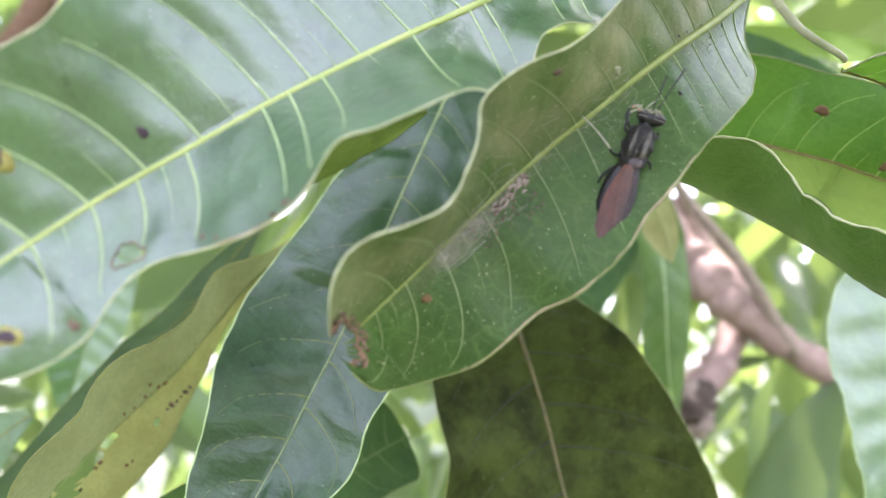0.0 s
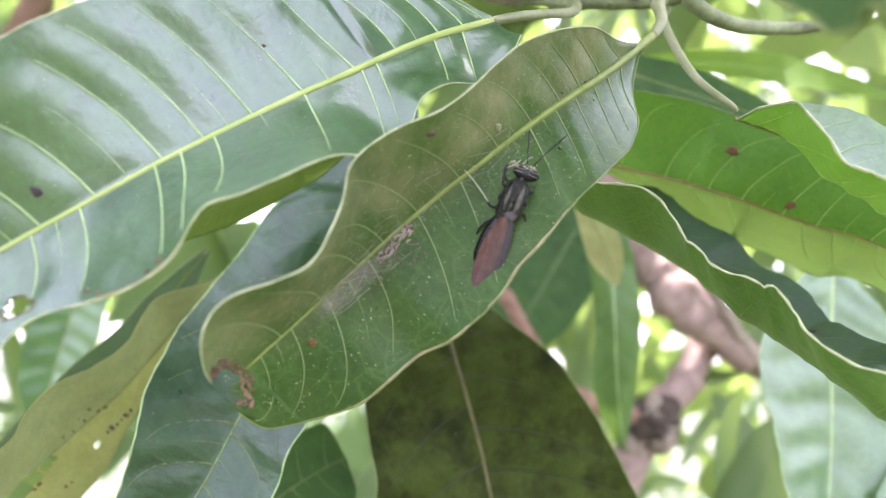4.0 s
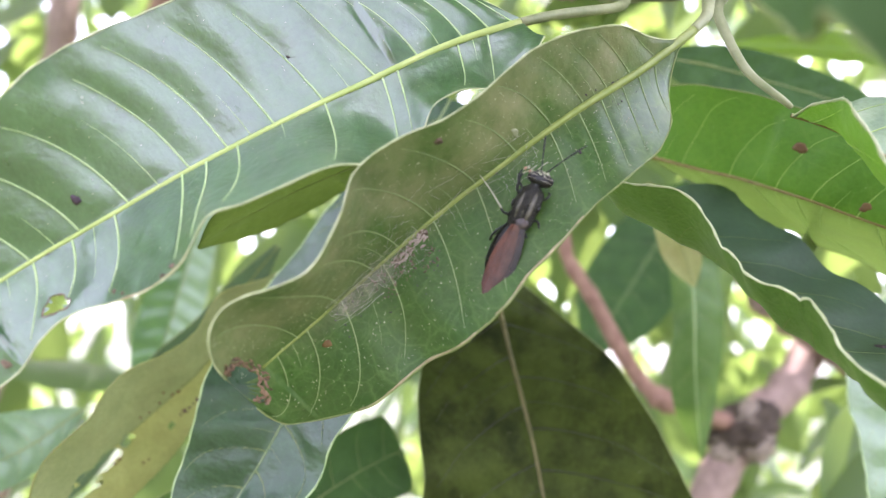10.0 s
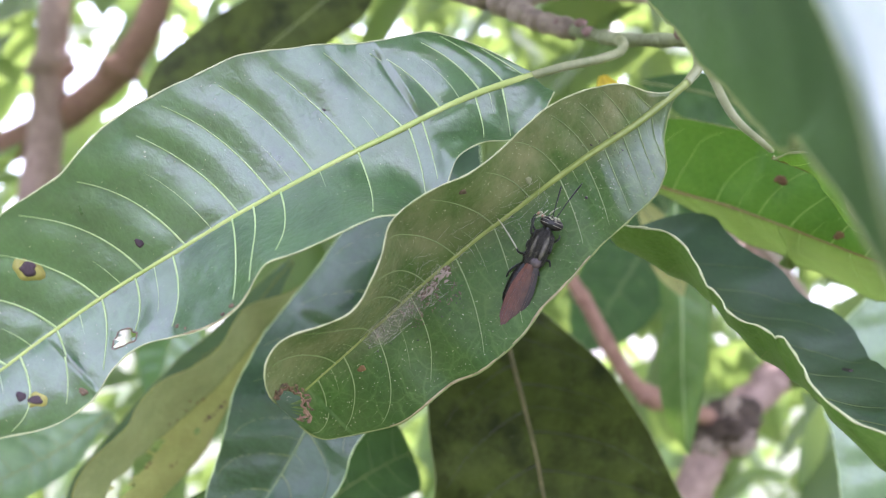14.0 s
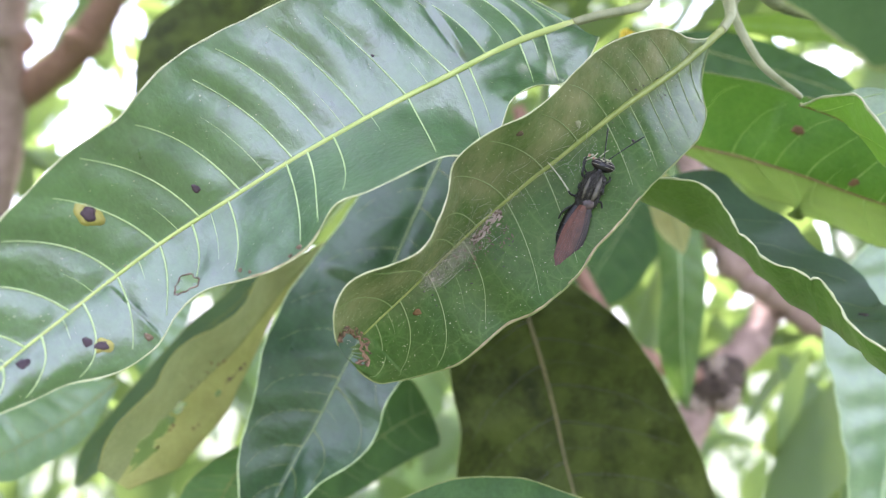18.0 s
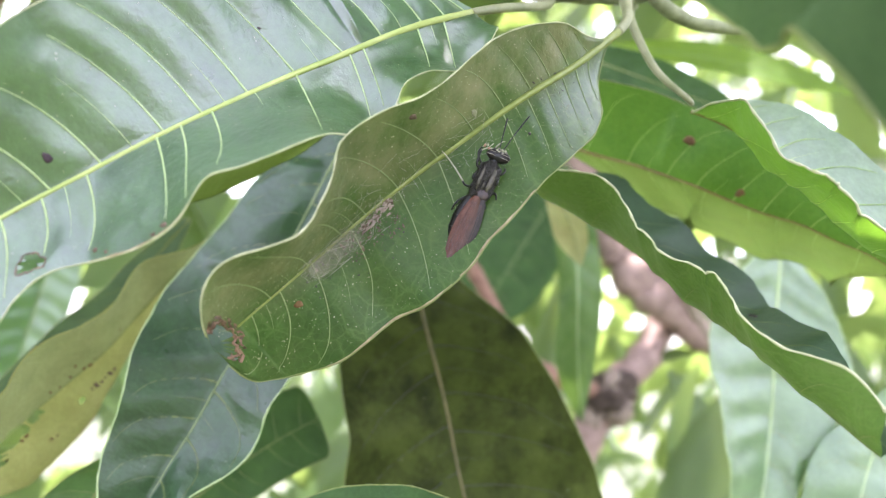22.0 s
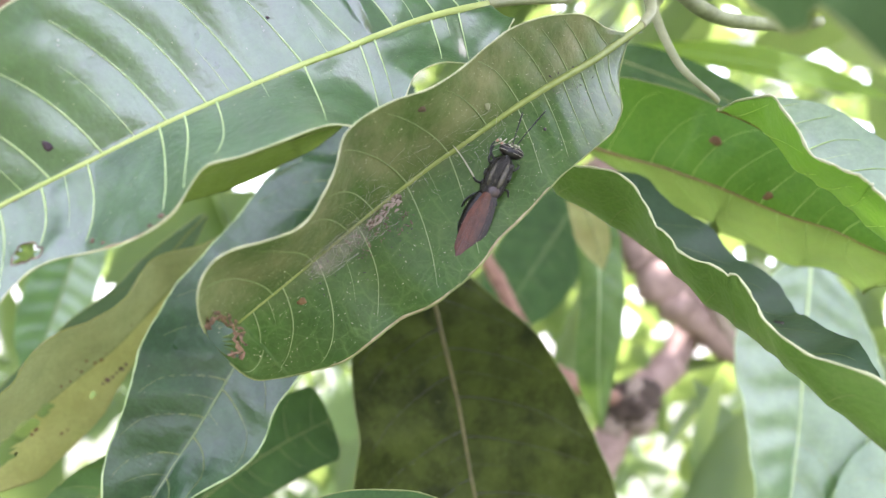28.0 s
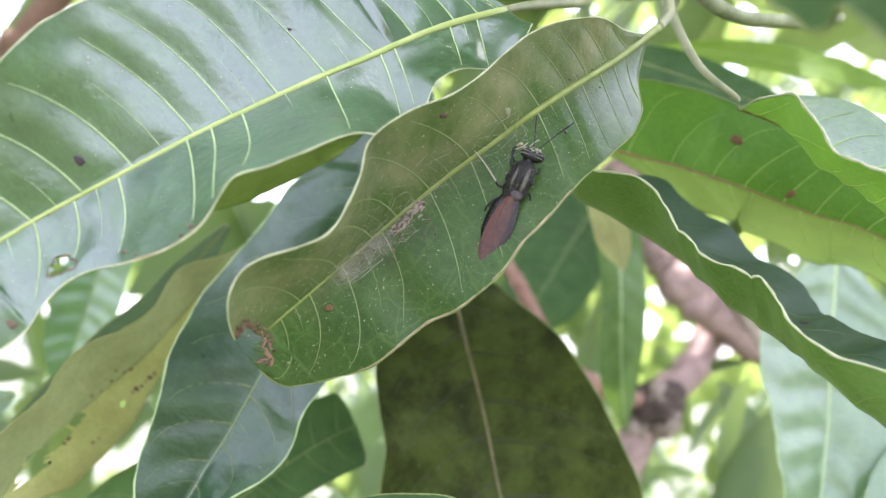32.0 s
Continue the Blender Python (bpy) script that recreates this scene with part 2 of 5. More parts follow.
M_YELLOW = leaf_material("leaf_yellow_dying", (0.55, 0.40, 0.02), (0.65, 0.5, 0.04), (0.5, 0.35, 0.05), (0.8, 0.6, 0.02), 0.35, 0.45)
M_MIDRIB_DULL = plain("midrib_dull_yellow", (0.15, 0.20, 0.032), (0.25, 0.29, 0.075), 0.5, 250.0)
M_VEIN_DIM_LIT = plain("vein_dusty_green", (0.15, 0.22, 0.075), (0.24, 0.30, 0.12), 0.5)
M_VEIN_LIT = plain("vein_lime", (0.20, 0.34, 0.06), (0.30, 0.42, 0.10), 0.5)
M_VEIN_FAINT = plain("vein_faint_dark", (0.010, 0.013, 0.005), (0.03, 0.035, 0.012), 0.5)
M_DUSTSPOT = plain("grey_dust_spot", (0.20, 0.22, 0.12), (0.30, 0.30, 0.18), 0.8)
M_SCRAP = plain("dried_pink_scrap", (0.20, 0.14, 0.115), (0.44, 0.36, 0.31), 0.8)
M_RUST = plain("rust_brown_spot", (0.10, 0.045, 0.015), (0.17, 0.10, 0.03), 0.7)
M_LEAFMID = leaf_material("leaf_mid_green", (0.038, 0.09, 0.03), (0.06, 0.13, 0.042), (0.10, 0.2, 0.06), (0.26, 0.6, 0.05), 0.14, 0.34, netting=0.3, spec=0.6, coat=0.3)
M_FOLDED = leaf_material("leaf_folded_under", (0.045, 0.105, 0.018), (0.078, 0.15, 0.034), (0.14, 0.21, 0.06), (0.26, 0.46, 0.06), 0.14, 0.42, netting=0.7, spec=0.4)
M_LEAFOLIVE = leaf_material("leaf_yellow_olive_under", (0.085, 0.15, 0.032), (0.13, 0.20, 0.05), (0.15, 0.2, 0.06), (0.38, 0.56, 0.10), 0.34, 0.45, stain=0.3, stain_col=(0.16, 0.09, 0.03), spec=0.35, netting=0.4)
# greyer copy of M_OLIVE: shade put into the colour of the folded half
M_OLIVE_SHADED = leaf_material("leaf_olive_under_shaded", (0.15, 0.17, 0.08), (0.22, 0.24, 0.125), (0.15, 0.18, 0.07), (0.46, 0.52, 0.18), 0.22, 0.5, stain=0.3, stain_col=(0.13, 0.08, 0.03), spec=0.3, netting=0.3)
M_RIB_TAN = plain("midrib_tan", (0.07, 0.065, 0.022), (0.20, 0.165, 0.065), 0.55, 300.0)
M_TWIG_PINK = plain("branch_bark_pinkish", (0.17, 0.11, 0.09), (0.40, 0.28, 0.24), 0.75, 120.0, 0.0015)
M_NEAR = leaf_material("leaf_near_under", (0.05, 0.10, 0.035), (0.075, 0.135, 0.05), (0.08, 0.15, 0.05), (0.20, 0.40, 0.06), 0.12, 0.55, netting=0.1, spec=0.3, wrinkle=0.0002)
M_NEAR_GLOSS = leaf_material("leaf_near_glossy_upper", (0.045, 0.09, 0.045), (0.065, 0.12, 0.06), (0.08, 0.16, 0.07), (0.26, 0.55, 0.06), 0.06, 0.40, netting=0.1, spec=0.9, coat=1.0, wrinkle=0.0006)
# shade of the crown put into a darker, duller leaf green
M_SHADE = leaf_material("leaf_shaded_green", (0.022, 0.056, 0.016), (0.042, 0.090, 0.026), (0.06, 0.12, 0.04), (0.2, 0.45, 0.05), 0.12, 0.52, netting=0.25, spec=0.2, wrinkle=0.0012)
# sunlight put into a brighter, more translucent leaf green
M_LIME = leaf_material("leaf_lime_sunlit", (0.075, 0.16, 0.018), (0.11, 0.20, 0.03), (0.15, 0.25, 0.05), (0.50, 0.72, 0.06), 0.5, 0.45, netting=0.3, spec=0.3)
M_HIDDEN = leaf_material("leaf_hidden_olive_under", (0.058, 0.098, 0.020), (0.088, 0.132, 0.032), (0.11, 0.15, 0.05), (0.28, 0.40, 0.06), 0.24, 0.5, netting=0.3, spec=0.2)
M_LIP = plain("dried_lip_pink_brown", (0.085, 0.043, 0.025), (0.33, 0.205, 0.13), 0.8, 700.0, 0.0008)
M_GREYGREEN = leaf_material("leaf_matte_grey_green", (0.060, 0.100, 0.060), (0.090, 0.140, 0.085), (0.08, 0.12, 0.07), (0.24, 0.45, 0.12), 0.12, 0.5, netting=0.2, spec=0.5, coat=0.1, wrinkle=0.0007)
M_MATTEBLUE = leaf_material("leaf_matte_blue_green", (0.030, 0.062, 0.034), (0.046, 0.088, 0.048), (0.05, 0.09, 0.05), (0.2, 0.45, 0.06), 0.06, 0.48, netting=0.2, spec=0.5, coat=0.1, wrinkle=0.0007)


# ---- the shape of a leaf ----
def spline(rows, u):
    """Smooth curve through evenly spaced rows at u in 0..1."""
    a = np.asarray(rows, float)
    n = len(a) - 1
    x = np.clip(np.asarray(u, float), 0, 1) * n
    i = np.clip(x.astype(int), 0, n - 1)
    f = (x - i)[..., None]
    p0, p1, p2, p3 = a[np.maximum(i - 1, 0)], a[i], a[i + 1], a[np.minimum(i + 2, n)]
    return 0.5 * (2 * p1 + (p2 - p0) * f + (2 * p0 - 5 * p1 + 4 * p2 - p3) * f ** 2 + (3 * p1 - p0 - 3 * p2 + p3) * f ** 3)


def unit(v):
    return v / np.maximum(np.linalg.norm(v, axis=-1, keepdims=True), 1e-12)


class Blade:
    """A leaf blade: midrib rows (x, y, z in mm about the first eye's height), with half width (mm) and lift (degrees) of each side.
    u runs from base to tip, v from -1 (one margin) over 0 (midrib) to 1 (other margin)."""

    def __init__(self, normal, rows, veins=12, sweep=0.11, quilt=0.5, bow=0.08, seed=1, first=0.06, last=0.95, blunt=0.0):
        self.n, self.rows, self.quilt, self.bow = np.array(normal, float), np.array(rows, float), quilt, bow
        self.sweep = sweep if isinstance(sweep, tuple) else (sweep, sweep)
        r = np.random.RandomState(seed)
        count = 8 if isinstance(veins, tuple) else veins
        k = np.linspace(first, last, count)
        gap = (last - first) / max(count - 1, 1)
        self.veins = [np.array(q) for q in veins] if isinstance(veins, tuple) else [np.sort(k + r.uniform(-0.22, 0.22, count) * gap), np.sort(k + gap * 0.4 + r.uniform(-0.22, 0.22, count) * gap)]
        self.blunt = blunt
        self.phase = r.uniform(0, 6.28, 6)
        seg = np.linalg.norm(np.diff(self.rows[:, :3], axis=0), axis=1)
        self.length = seg.sum()

    def axes(self, u):
        e = 0.01
        mid = spline(self.rows[:, :3], u)
        t = unit(spline(self.rows[:, :3], np.minimum(u + e, 1)) - spline(self.rows[:, :3], np.maximum(u - e, 0)))
        s = unit(np.cross(self.n, t))
        return mid, t, s, np.cross(t, s)

    def flat(self, u, v):
        mid, t, s, up = self.axes(u)
        a = np.radians(np.where(v < 0, self.lift(u, 0), self.lift(u, 1)))
        w = np.where(v < 0, self.width(u, 0), self.width(u, 1))
        av = np.abs(v)
        out = mid + (av * w * np.cos(a))[..., None] * s + (av * np.abs(w) * np.sin(a) - self.bow * np.abs(w) * 4 * av * (1 - av) * np.where(a >= 0, 1.0, -1.0))[..., None] * up
        return out, up

    def width(self, u, k):
        w = spline(self.rows[:, [3 + 2 * k]], u)[..., 0]
        if self.blunt:
            w = w * (1.0 - np.clip((u - 1 + self.blunt) / self.blunt, 0, 1) ** 2.3) ** 0.5
        return w

    def lift(self, u, k):
        return spline(self.rows[:, [4 + 2 * k]], u)[..., 0]

    def run(self, k, u0, av):
        """Where a side vein that leaves the midrib at u0 lies, at the share av of the half width."""
        w = self.sweep[k]
        if isinstance(w, tuple):
            return u0 + w[0] * av + (w[1] + w[2] * u0) * av ** 2.5
        return u0 + w * av ** 1.5

    def at(self, u, v):
        """Points in metres, quilted between the side veins."""
        u, v = np.broadcast_arrays(np.asarray(u, float), np.asarray(v, float))
        p, up = self.flat(u, v)
        av = np.abs(v)
        h = np.zeros_like(av)
        for k in (0, 1):
            ve = self.veins[k]
            ext = np.r_[ve[0] - 0.08, ve, ve[-1] + 0.08]
            hh = np.zeros_like(av)
            for j in range(len(ext) - 1):
                a, b = self.run(k, ext[j], av), self.run(k, ext[j + 1], av)
                hh = hh + np.sin(np.pi * np.clip((u - a) / (b - a), 0, 1)) ** 1.15 * min(1.0, (ext[j + 1] - ext[j]) / 0.065) ** 1.5
            hh = hh * np.clip(av * 6, 0, 1) * np.clip((1 - av) * 3.5, 0, 1)
            h = np.where((v < 0) == (k == 0), hh, h)
        f = self.phase
        wob = 0.35 * np.sin(u * 31 + f[0] + v * 2) * av ** 2 + 0.22 * np.sin(u * 57 + f[1] - v * 3) * av ** 3 + 0.10 * np.sin(u * 140 + f[2]) * av ** 6
        p = p + ((self.quilt * h + wob * self.quilt * 1.3) * np.clip(self.length / 80, 0.3, 1))[..., None] * up
        return p * 0.001 + np.array([0, 0, 1.6])

    def normal_at(self, u, v):
        e = 0.004
        a, b = self.at(min(u + e, 1), v) - self.at(max(u - e, 0), v), self.at(u, min(v + 0.03, 1)) - self.at(u, max(v - 0.03, -1))
        n = unit(np.cross(a, b))
        return n if n @ self.n > 0 else -n


# ---- mesh helpers ----
def part(name, verts, faces, material, parent=None, label="", origin=(0, 0, 0), uv=None, smooth=True):
    """One mesh object from points in metres; under a thing or under a part if a parent is given."""
    me = bpy.data.meshes.new(name)
    o = np.asarray(origin, float)
    me.from_pydata((np.asarray(verts, float).reshape(-1, 3) - o).tolist(), [], faces)
    if uv is not None:
        layer = me.uv_layers.new(name="uv")
        idx = np.empty(len(me.loops), dtype=np.int32)
        me.loops.foreach_get("vertex_index", idx)
        layer.data.foreach_set("uv", np.asarray(uv, float)[idx].ravel())
    me.materials.append(material)
    me.polygons.foreach_set("use_smooth", [smooth] * len(me.polygons))
    me.update()
    ob = new(name, me)
    if parent is None:
        ob.location = o
    else:
        ob.parent = parent
    if label:
        tagged(ob, label)
    return ob


def tube(points, radii, sides=6, squash=1.0, up=None, cap=True):
    p = np.asarray(points, float)
    n = len(p)
    r = np.broadcast_to(np.asarray(radii, float), (n,))
    t = unit(np.gradient(p, axis=0))
    ref = np.array(up if up is not None else (0.31, 0.22, 0.92), float)
    s = unit(np.cross(t, ref))
    b = np.cross(s, t)
    a = np.arange(sides) * 2 * np.pi / sides
    v = p[:, None, :] + r[:, None, None] * (np.cos(a)[None, :, None] * s[:, None, :] + squash * np.sin(a)[None, :, None] * b[:, None, :])
    f = [(i * sides + k, i * sides + (k + 1) % sides, (i + 1) * sides + (k + 1) % sides, (i + 1) * sides + k) for i in range(n - 1) for k in range(sides)]
    if cap:
        f += [tuple(range(sides - 1, -1, -1)), tuple(range((n - 1) * sides, n * sides))]
    return v.reshape(-1, 3), f


def blob(centre, axes, rings=10, segs=14, rough=0.0, seed=0):
    """An ellipsoid with its half axes as three vectors, made uneven by rough."""
    r = np.random.RandomState(seed)
    c, ax = np.asarray(centre, float), np.asarray(axes, float)
    v, f = [], []
    for i in range(rings + 1):
        th = np.pi * i / rings
        for k in range(segs):
            ph = 2 * np.pi * k / segs
            q = np.array([math.sin(th) * math.cos(ph), math.sin(th) * math.sin(ph), math.cos(th)]) * (1 + rough * r.uniform(-1, 1) * math.sin(th))
            v.append(c + q @ ax)
    for i in range(rings):
        for k in range(segs):
            f.append((i * segs + k, (i + 1) * segs + k, (i + 1) * segs + (k + 1) % segs, i * segs + (k + 1) % segs))
    return np.array(v), f


def join(*pieces):
    v, f, n = [], [], 0
    for pv, pf in pieces:
        v.append(pv)
        f += [tuple(i + n for i in q) for q in pf]
        n += len(pv)
    return np.vstack(v), f


def thing(name, at, label, category, group="", kind=""):
    e = new(name)
    e.location = at
    e.empty_display_size = 0.005
    return tagged(e, label, category, group, kind)


# ---- the leaf as a thing ----
def leaf(label, blade, mat, vein=None, rib=None, margin=None, nu=90, nv=12, vein_r=0.28, rib_r=0.95, margin_r=0.22, holes=(), spots=(), petiole=None, pet_r=1.1, vein_end=0.95, group="leaves on the twig", dry=(), name="mango_leaf", rib_from=0.0, rib_to=0.985, rim=None):
    base = blade.at(0.0, 0.0)
    root = thing(name, base, label, "leaf", group)
    us, vs = np.linspace(0, 1, nu), np.linspace(-1, 1, 2 * nv + 1)
    uu, vv = np.meshgrid(us, vs, indexing="ij")
    for hu, hv, ru, rv in holes:
        du, dv = (uu - hu) / ru, (vv - hv) / rv
        d = np.hypot(du, dv)
        ang = np.arctan2(dv, du)
        edge = 1 + 0.14 * np.sin(3 * ang + 1) + 0.08 * np.sin(7 * ang)
        near = (d > 0.55 * edge) & (d < 1.5 * edge)
        k = np.where(near, np.where(d < edge, 0.999, 1.0 + (d / edge - 1) * 0.8) * edge / np.maximum(d, 1e-6), 1.0)
        uu, vv = np.clip(hu + du * k * ru, 0, 1), np.where(np.abs(vv) > 0.999, vv, np.clip(hv + dv * k * rv, -1, 1))
    pts = blade.at(uu, vv)
    wid = np.where(vv < 0, np.abs(blade.width(uu, 0)), np.abs(blade.width(uu, 1)))
    uv = np.stack([uu * blade.length, vv * wid], -1).reshape(-1, 2)
    m = len(vs)
    faces = []
    for i in range(nu - 1):
        for j in range(m - 1):
            cu, cv = (uu[i, j] + uu[i + 1, j + 1]) / 2, (vv[i, j] + vv[i + 1, j + 1]) / 2
            if any(math.hypot((cu - a) / c, (cv - b) / d) < 0.93 for a, b, c, d in holes):
                continue
            faces.append((i * m + j, (i + 1) * m + j, (i + 1) * m + j + 1, i * m + j + 1))
    both = mat if isinstance(mat, tuple) else (mat, mat)
    body = part("blade", pts.reshape(-1, 3), faces, both[0], root, origin=base, uv=uv)
    if both[0] is not both[1]:
        body.data.materials.append(both[1])
        body.data.polygons.foreach_set("material_index", [int((q[0] % m) >= nv) for q in faces])
    for hu, hv, ru, rv in holes:
        if rim:
            k = np.linspace(0, 2 * np.pi, 40)
            edge = 1 + 0.14 * np.sin(3 * k + 1) + 0.08 * np.sin(7 * k)
            ru1, rv1 = np.clip(hu + ru * edge * np.cos(k), 0, 1), np.clip(hv + rv * edge * np.sin(k), -1, 1)
            part("dry_rim", *tube(blade.at(ru1, rv1), 0.00014 * (1 + 0.5 * np.sin(5 * k) * np.sin(11 * k + 1)), 6), rim, root, "dried brown rim of the hole", base)
    def off(u, v):
        return any(math.hypot((u - a) / c, (v - b) / d) < 1.0 for a, b, c, d in holes)
    if rib:
        u = np.linspace(rib_from, rib_to, 46)
        part("midrib", *tube(blade.at(u, 0 * u), 0.001 * rib_r * (1.0 - 0.78 * u ** 0.8), 8, 0.8, blade.n), rib, root, origin=base)
    if vein:
        for k, sgn in ((0, -1), (1, 1)):
            for j, u0 in enumerate(blade.veins[k]):
                end = vein_end * (0.93 + 0.05 * math.sin(j * 2.1 + k))
                v = np.linspace(0.01, end, 34)
                u = blade.run(k, u0, v) + (0.0 if isinstance(blade.sweep[k], tuple) else 0.30) * np.clip(v - 0.62, 0, 1) ** 1.9
                ok = [(a < 0.985 and not off(a, sgn * b)) for a, b in zip(u, v)]
                if not all(ok):
                    cut = ok.index(False)
                    u, v = u[:cut], v[:cut]
                if len(u) < 5 or u0 < 0.01:
                    continue
                part("lateral_vein", *tube(blade.at(u, sgn * v) + blade.n * 0.00008, 0.001 * vein_r * (1.05 - 0.72 * v / end), 5, 0.8, blade.n), vein, root, origin=base)
                if j % 2 == 0 and len(blade.veins[k]) > j + 1 and blade.veins[k][j + 1] - u0 > 0.04:
                    half = 0.5 * (u0 + blade.veins[k][j + 1])
                    v2 = np.linspace(0.01, 0.42 + 0.2 * math.sin(j), 10)
                    u2 = blade.run(k, half, v2)
                    if not any(off(a, sgn * b) for a, b in zip(u2, v2)) and u2[-1] < 0.97:
                        part("lateral_vein", *tube(blade.at(u2, sgn * v2), 0.00045 * vein_r * (1.05 - 0.8 * v2 / v2[-1]), 5, 0.7, blade.n), vein, root, origin=base)
    for sgn, mat_edge in zip((-1, 1), margin if isinstance(margin, tuple) else (margin, margin)):
        run = []
        for a in list(np.linspace(0.004, 0.996, 150)) + [None]:
            if mat_edge is None:
                break
            if a is None or off(a, sgn * 1.0):
                if len(run) > 5:
                    uu1 = np.array(run)
                    part("margin", *tube(blade.at(uu1, 0 * uu1 + sgn), 0.001 * margin_r * (1 + 0.2 * np.sin(uu1 * 83 + sgn) + 0.15 * np.sin(uu1 * 211)), 5), mat_edge, root, origin=base)
                run = []
            else:
                run.append(a)
    for a, b, sgn in dry:
        u = np.linspace(a, b, 40)
        part("dry_margin", *tube(blade.at(u, 0 * u + sgn * 0.99), 0.00026 * (0.25 + 0.18 * np.sin(u * 97) + 0.12 * np.sin(u * 233 + 1) + 0.6 * np.sin(np.pi * (u - a) / (b - a))), 6), M_MARGIN_DRY, root, "dry tan leaf edge", base)
    for q in spots:
        su, sv, r = q[:3]
        spot_mat = q[4] if len(q) > 4 else M_SPOT
        n = blade.normal_at(su, sv)
        c = blade.at(su, sv)
        t = unit(np.cross(n, (0.2, 0.1, 1.0)))
        b = np.cross(n, t)
        rr = np.random.RandomState(int(su * 1e4))
        du = 0.02
        def disc(rad, lift, seed):
            k = 22
            rs = np.random.RandomState(seed)
            ph = rs.uniform(0, 6.28, 3)
            ang = np.arange(k) * 2 * np.pi / k
            out = rad * (1 + 0.16 * np.sin(2 * ang + ph[0]) + 0.10 * np.sin(3 * ang + ph[1]) + 0.07 * np.sin(5 * ang + ph[2]))
            rim = c + 0.001 * out[:, None] * (np.cos(ang)[:, None] * t + 0.8 * np.sin(ang)[:, None] * b) + n * lift * 0.001
            inner = c + 0.0005 * out[:, None] * (np.cos(ang)[:, None] * t + 0.8 * np.sin(ang)[:, None] * b) + n * (lift + 0.08) * 0.001
            low = rim - n * 0.00025
            v = np.vstack([low, rim, inner, [c + n * (lift + 0.05) * 0.001]])
            f = [(a, (a + 1) % k, k + (a + 1) % k, k + a) for a in range(k)] + [(k + a, k + (a + 1) % k, 2 * k + (a + 1) % k, 2 * k + a) for a in range(k)] + [(2 * k + a, 2 * k + (a + 1) % k, 3 * k) for a in range(k)]
            return v, f
        sp = part("leaf_spot", *disc(r, 0.16, int(su * 999)), spot_mat, root, "dark purple-brown dead spot" if spot_mat is M_SPOT else "rusty brown blemish", base)
        if len(q) > 3 and q[3]:
            part("halo", *disc(r * q[3], 0.07, int(su * 777)), M_HALO, sp, "yellow halo round the dead spot", base)
    if petiole is not None:
        pp = spline(np.array(petiole, float), np.linspace(0, 1, 24)) * 0.001 + np.array([0, 0, 1.6])
        part("petiole", *tube(pp, np.linspace(pet_r, rib_r, 24) * 0.001 * (1 + 0.25 * np.linspace(1, 0, 24) ** 6), 10), M_PETIOLE, root, "pale grey-green leaf stalk", base)
    return root


# ---- leaves of the near twig ----
b_spotted = Blade([0.32, -0.93, 0.16], [
    (27, 110.3, 69.8, -1.2, -12, 8.6, 37.4),
    (21.9, 108.3, 67.4, -10.6, -12.7, 12.6, 23.1),
    (16.2, 106.1, 64.4, -17.2, -10.4, 14.2, 23.4),
    (11, 104.2, 61.2, -17.7, -4.3, 13.1, 28.9),
    (5.9, 102.4, 57.8, -19.1, 0.5, 14.1, 30.8),
    (0.8, 100.6, 54.3, -20.6, 4.7, 18.1, 19.7),
    (-4.4, 98.9, 51, -22.1, 9.1, 21, 31.7),
    (-9.5, 97.2, 47.5, -23.6, 12.8, 22.9, 42.4),
    (-14.5, 95.5, 44, -24.9, 15.8, 23.5, 45.2),
    (-19.6, 93.9, 40.4, -24.8, 18.7, 22.8, 45.9),
    (-24.7, 92.5, 36.8, -24.4, 22.2, 21.8, 47.2),
    (-29.7, 91.1, 33, -24.1, 26.6, 21.4, 37),
    (-34.6, 89.7, 29.2, -22.8, 31.8, 18.3, 25.8),
    (-39.5, 88.2, 25.4, -21.1, 36.2, 14.7, 17.6),
    (-44.1, 86.2, 21.4, -20.3, 36.4, 11.7, 11.4),
    (-48.3, 83.9, 17.1, -19.4, 35.9, 11.6, 7.5),
    (-52, 81.1, 12.7, -18, 35.2, 13.1, -3.1),
    (-55.4, 78.1, 8.2, -16.5, 33, 12.1, -10.3),
    (-58.6, 74.8, 3.8, -14.9, 30.5, 8.3, -14.5),
    (-61.3, 71.1, -0.7, -13.7, 28.5, 6, -24.2),
    (-64, 67, -5.5, -8, 27.8, 2.7, -27.2),
    (-66.1, 63.4, -9.7, -0.5, 28, -0.8, -25.2)],
    veins=([0.012, 0.049, 0.086, 0.153, 0.215, 0.289, 0.357, 0.42, 0.471, 0.551, 0.613, 0.674, 0.733, 0.80, 0.86, 0.91], [0.054, 0.096, 0.186, 0.208, 0.289, 0.409, 0.45, 0.482, 0.571, 0.625, 0.672, 0.734, 0.783, 0.84, 0.89]),
    sweep=((0.022, 0.026, 0.054), (0.027, 0.016, 0.035)), quilt=0.75, bow=0.07, seed=4)
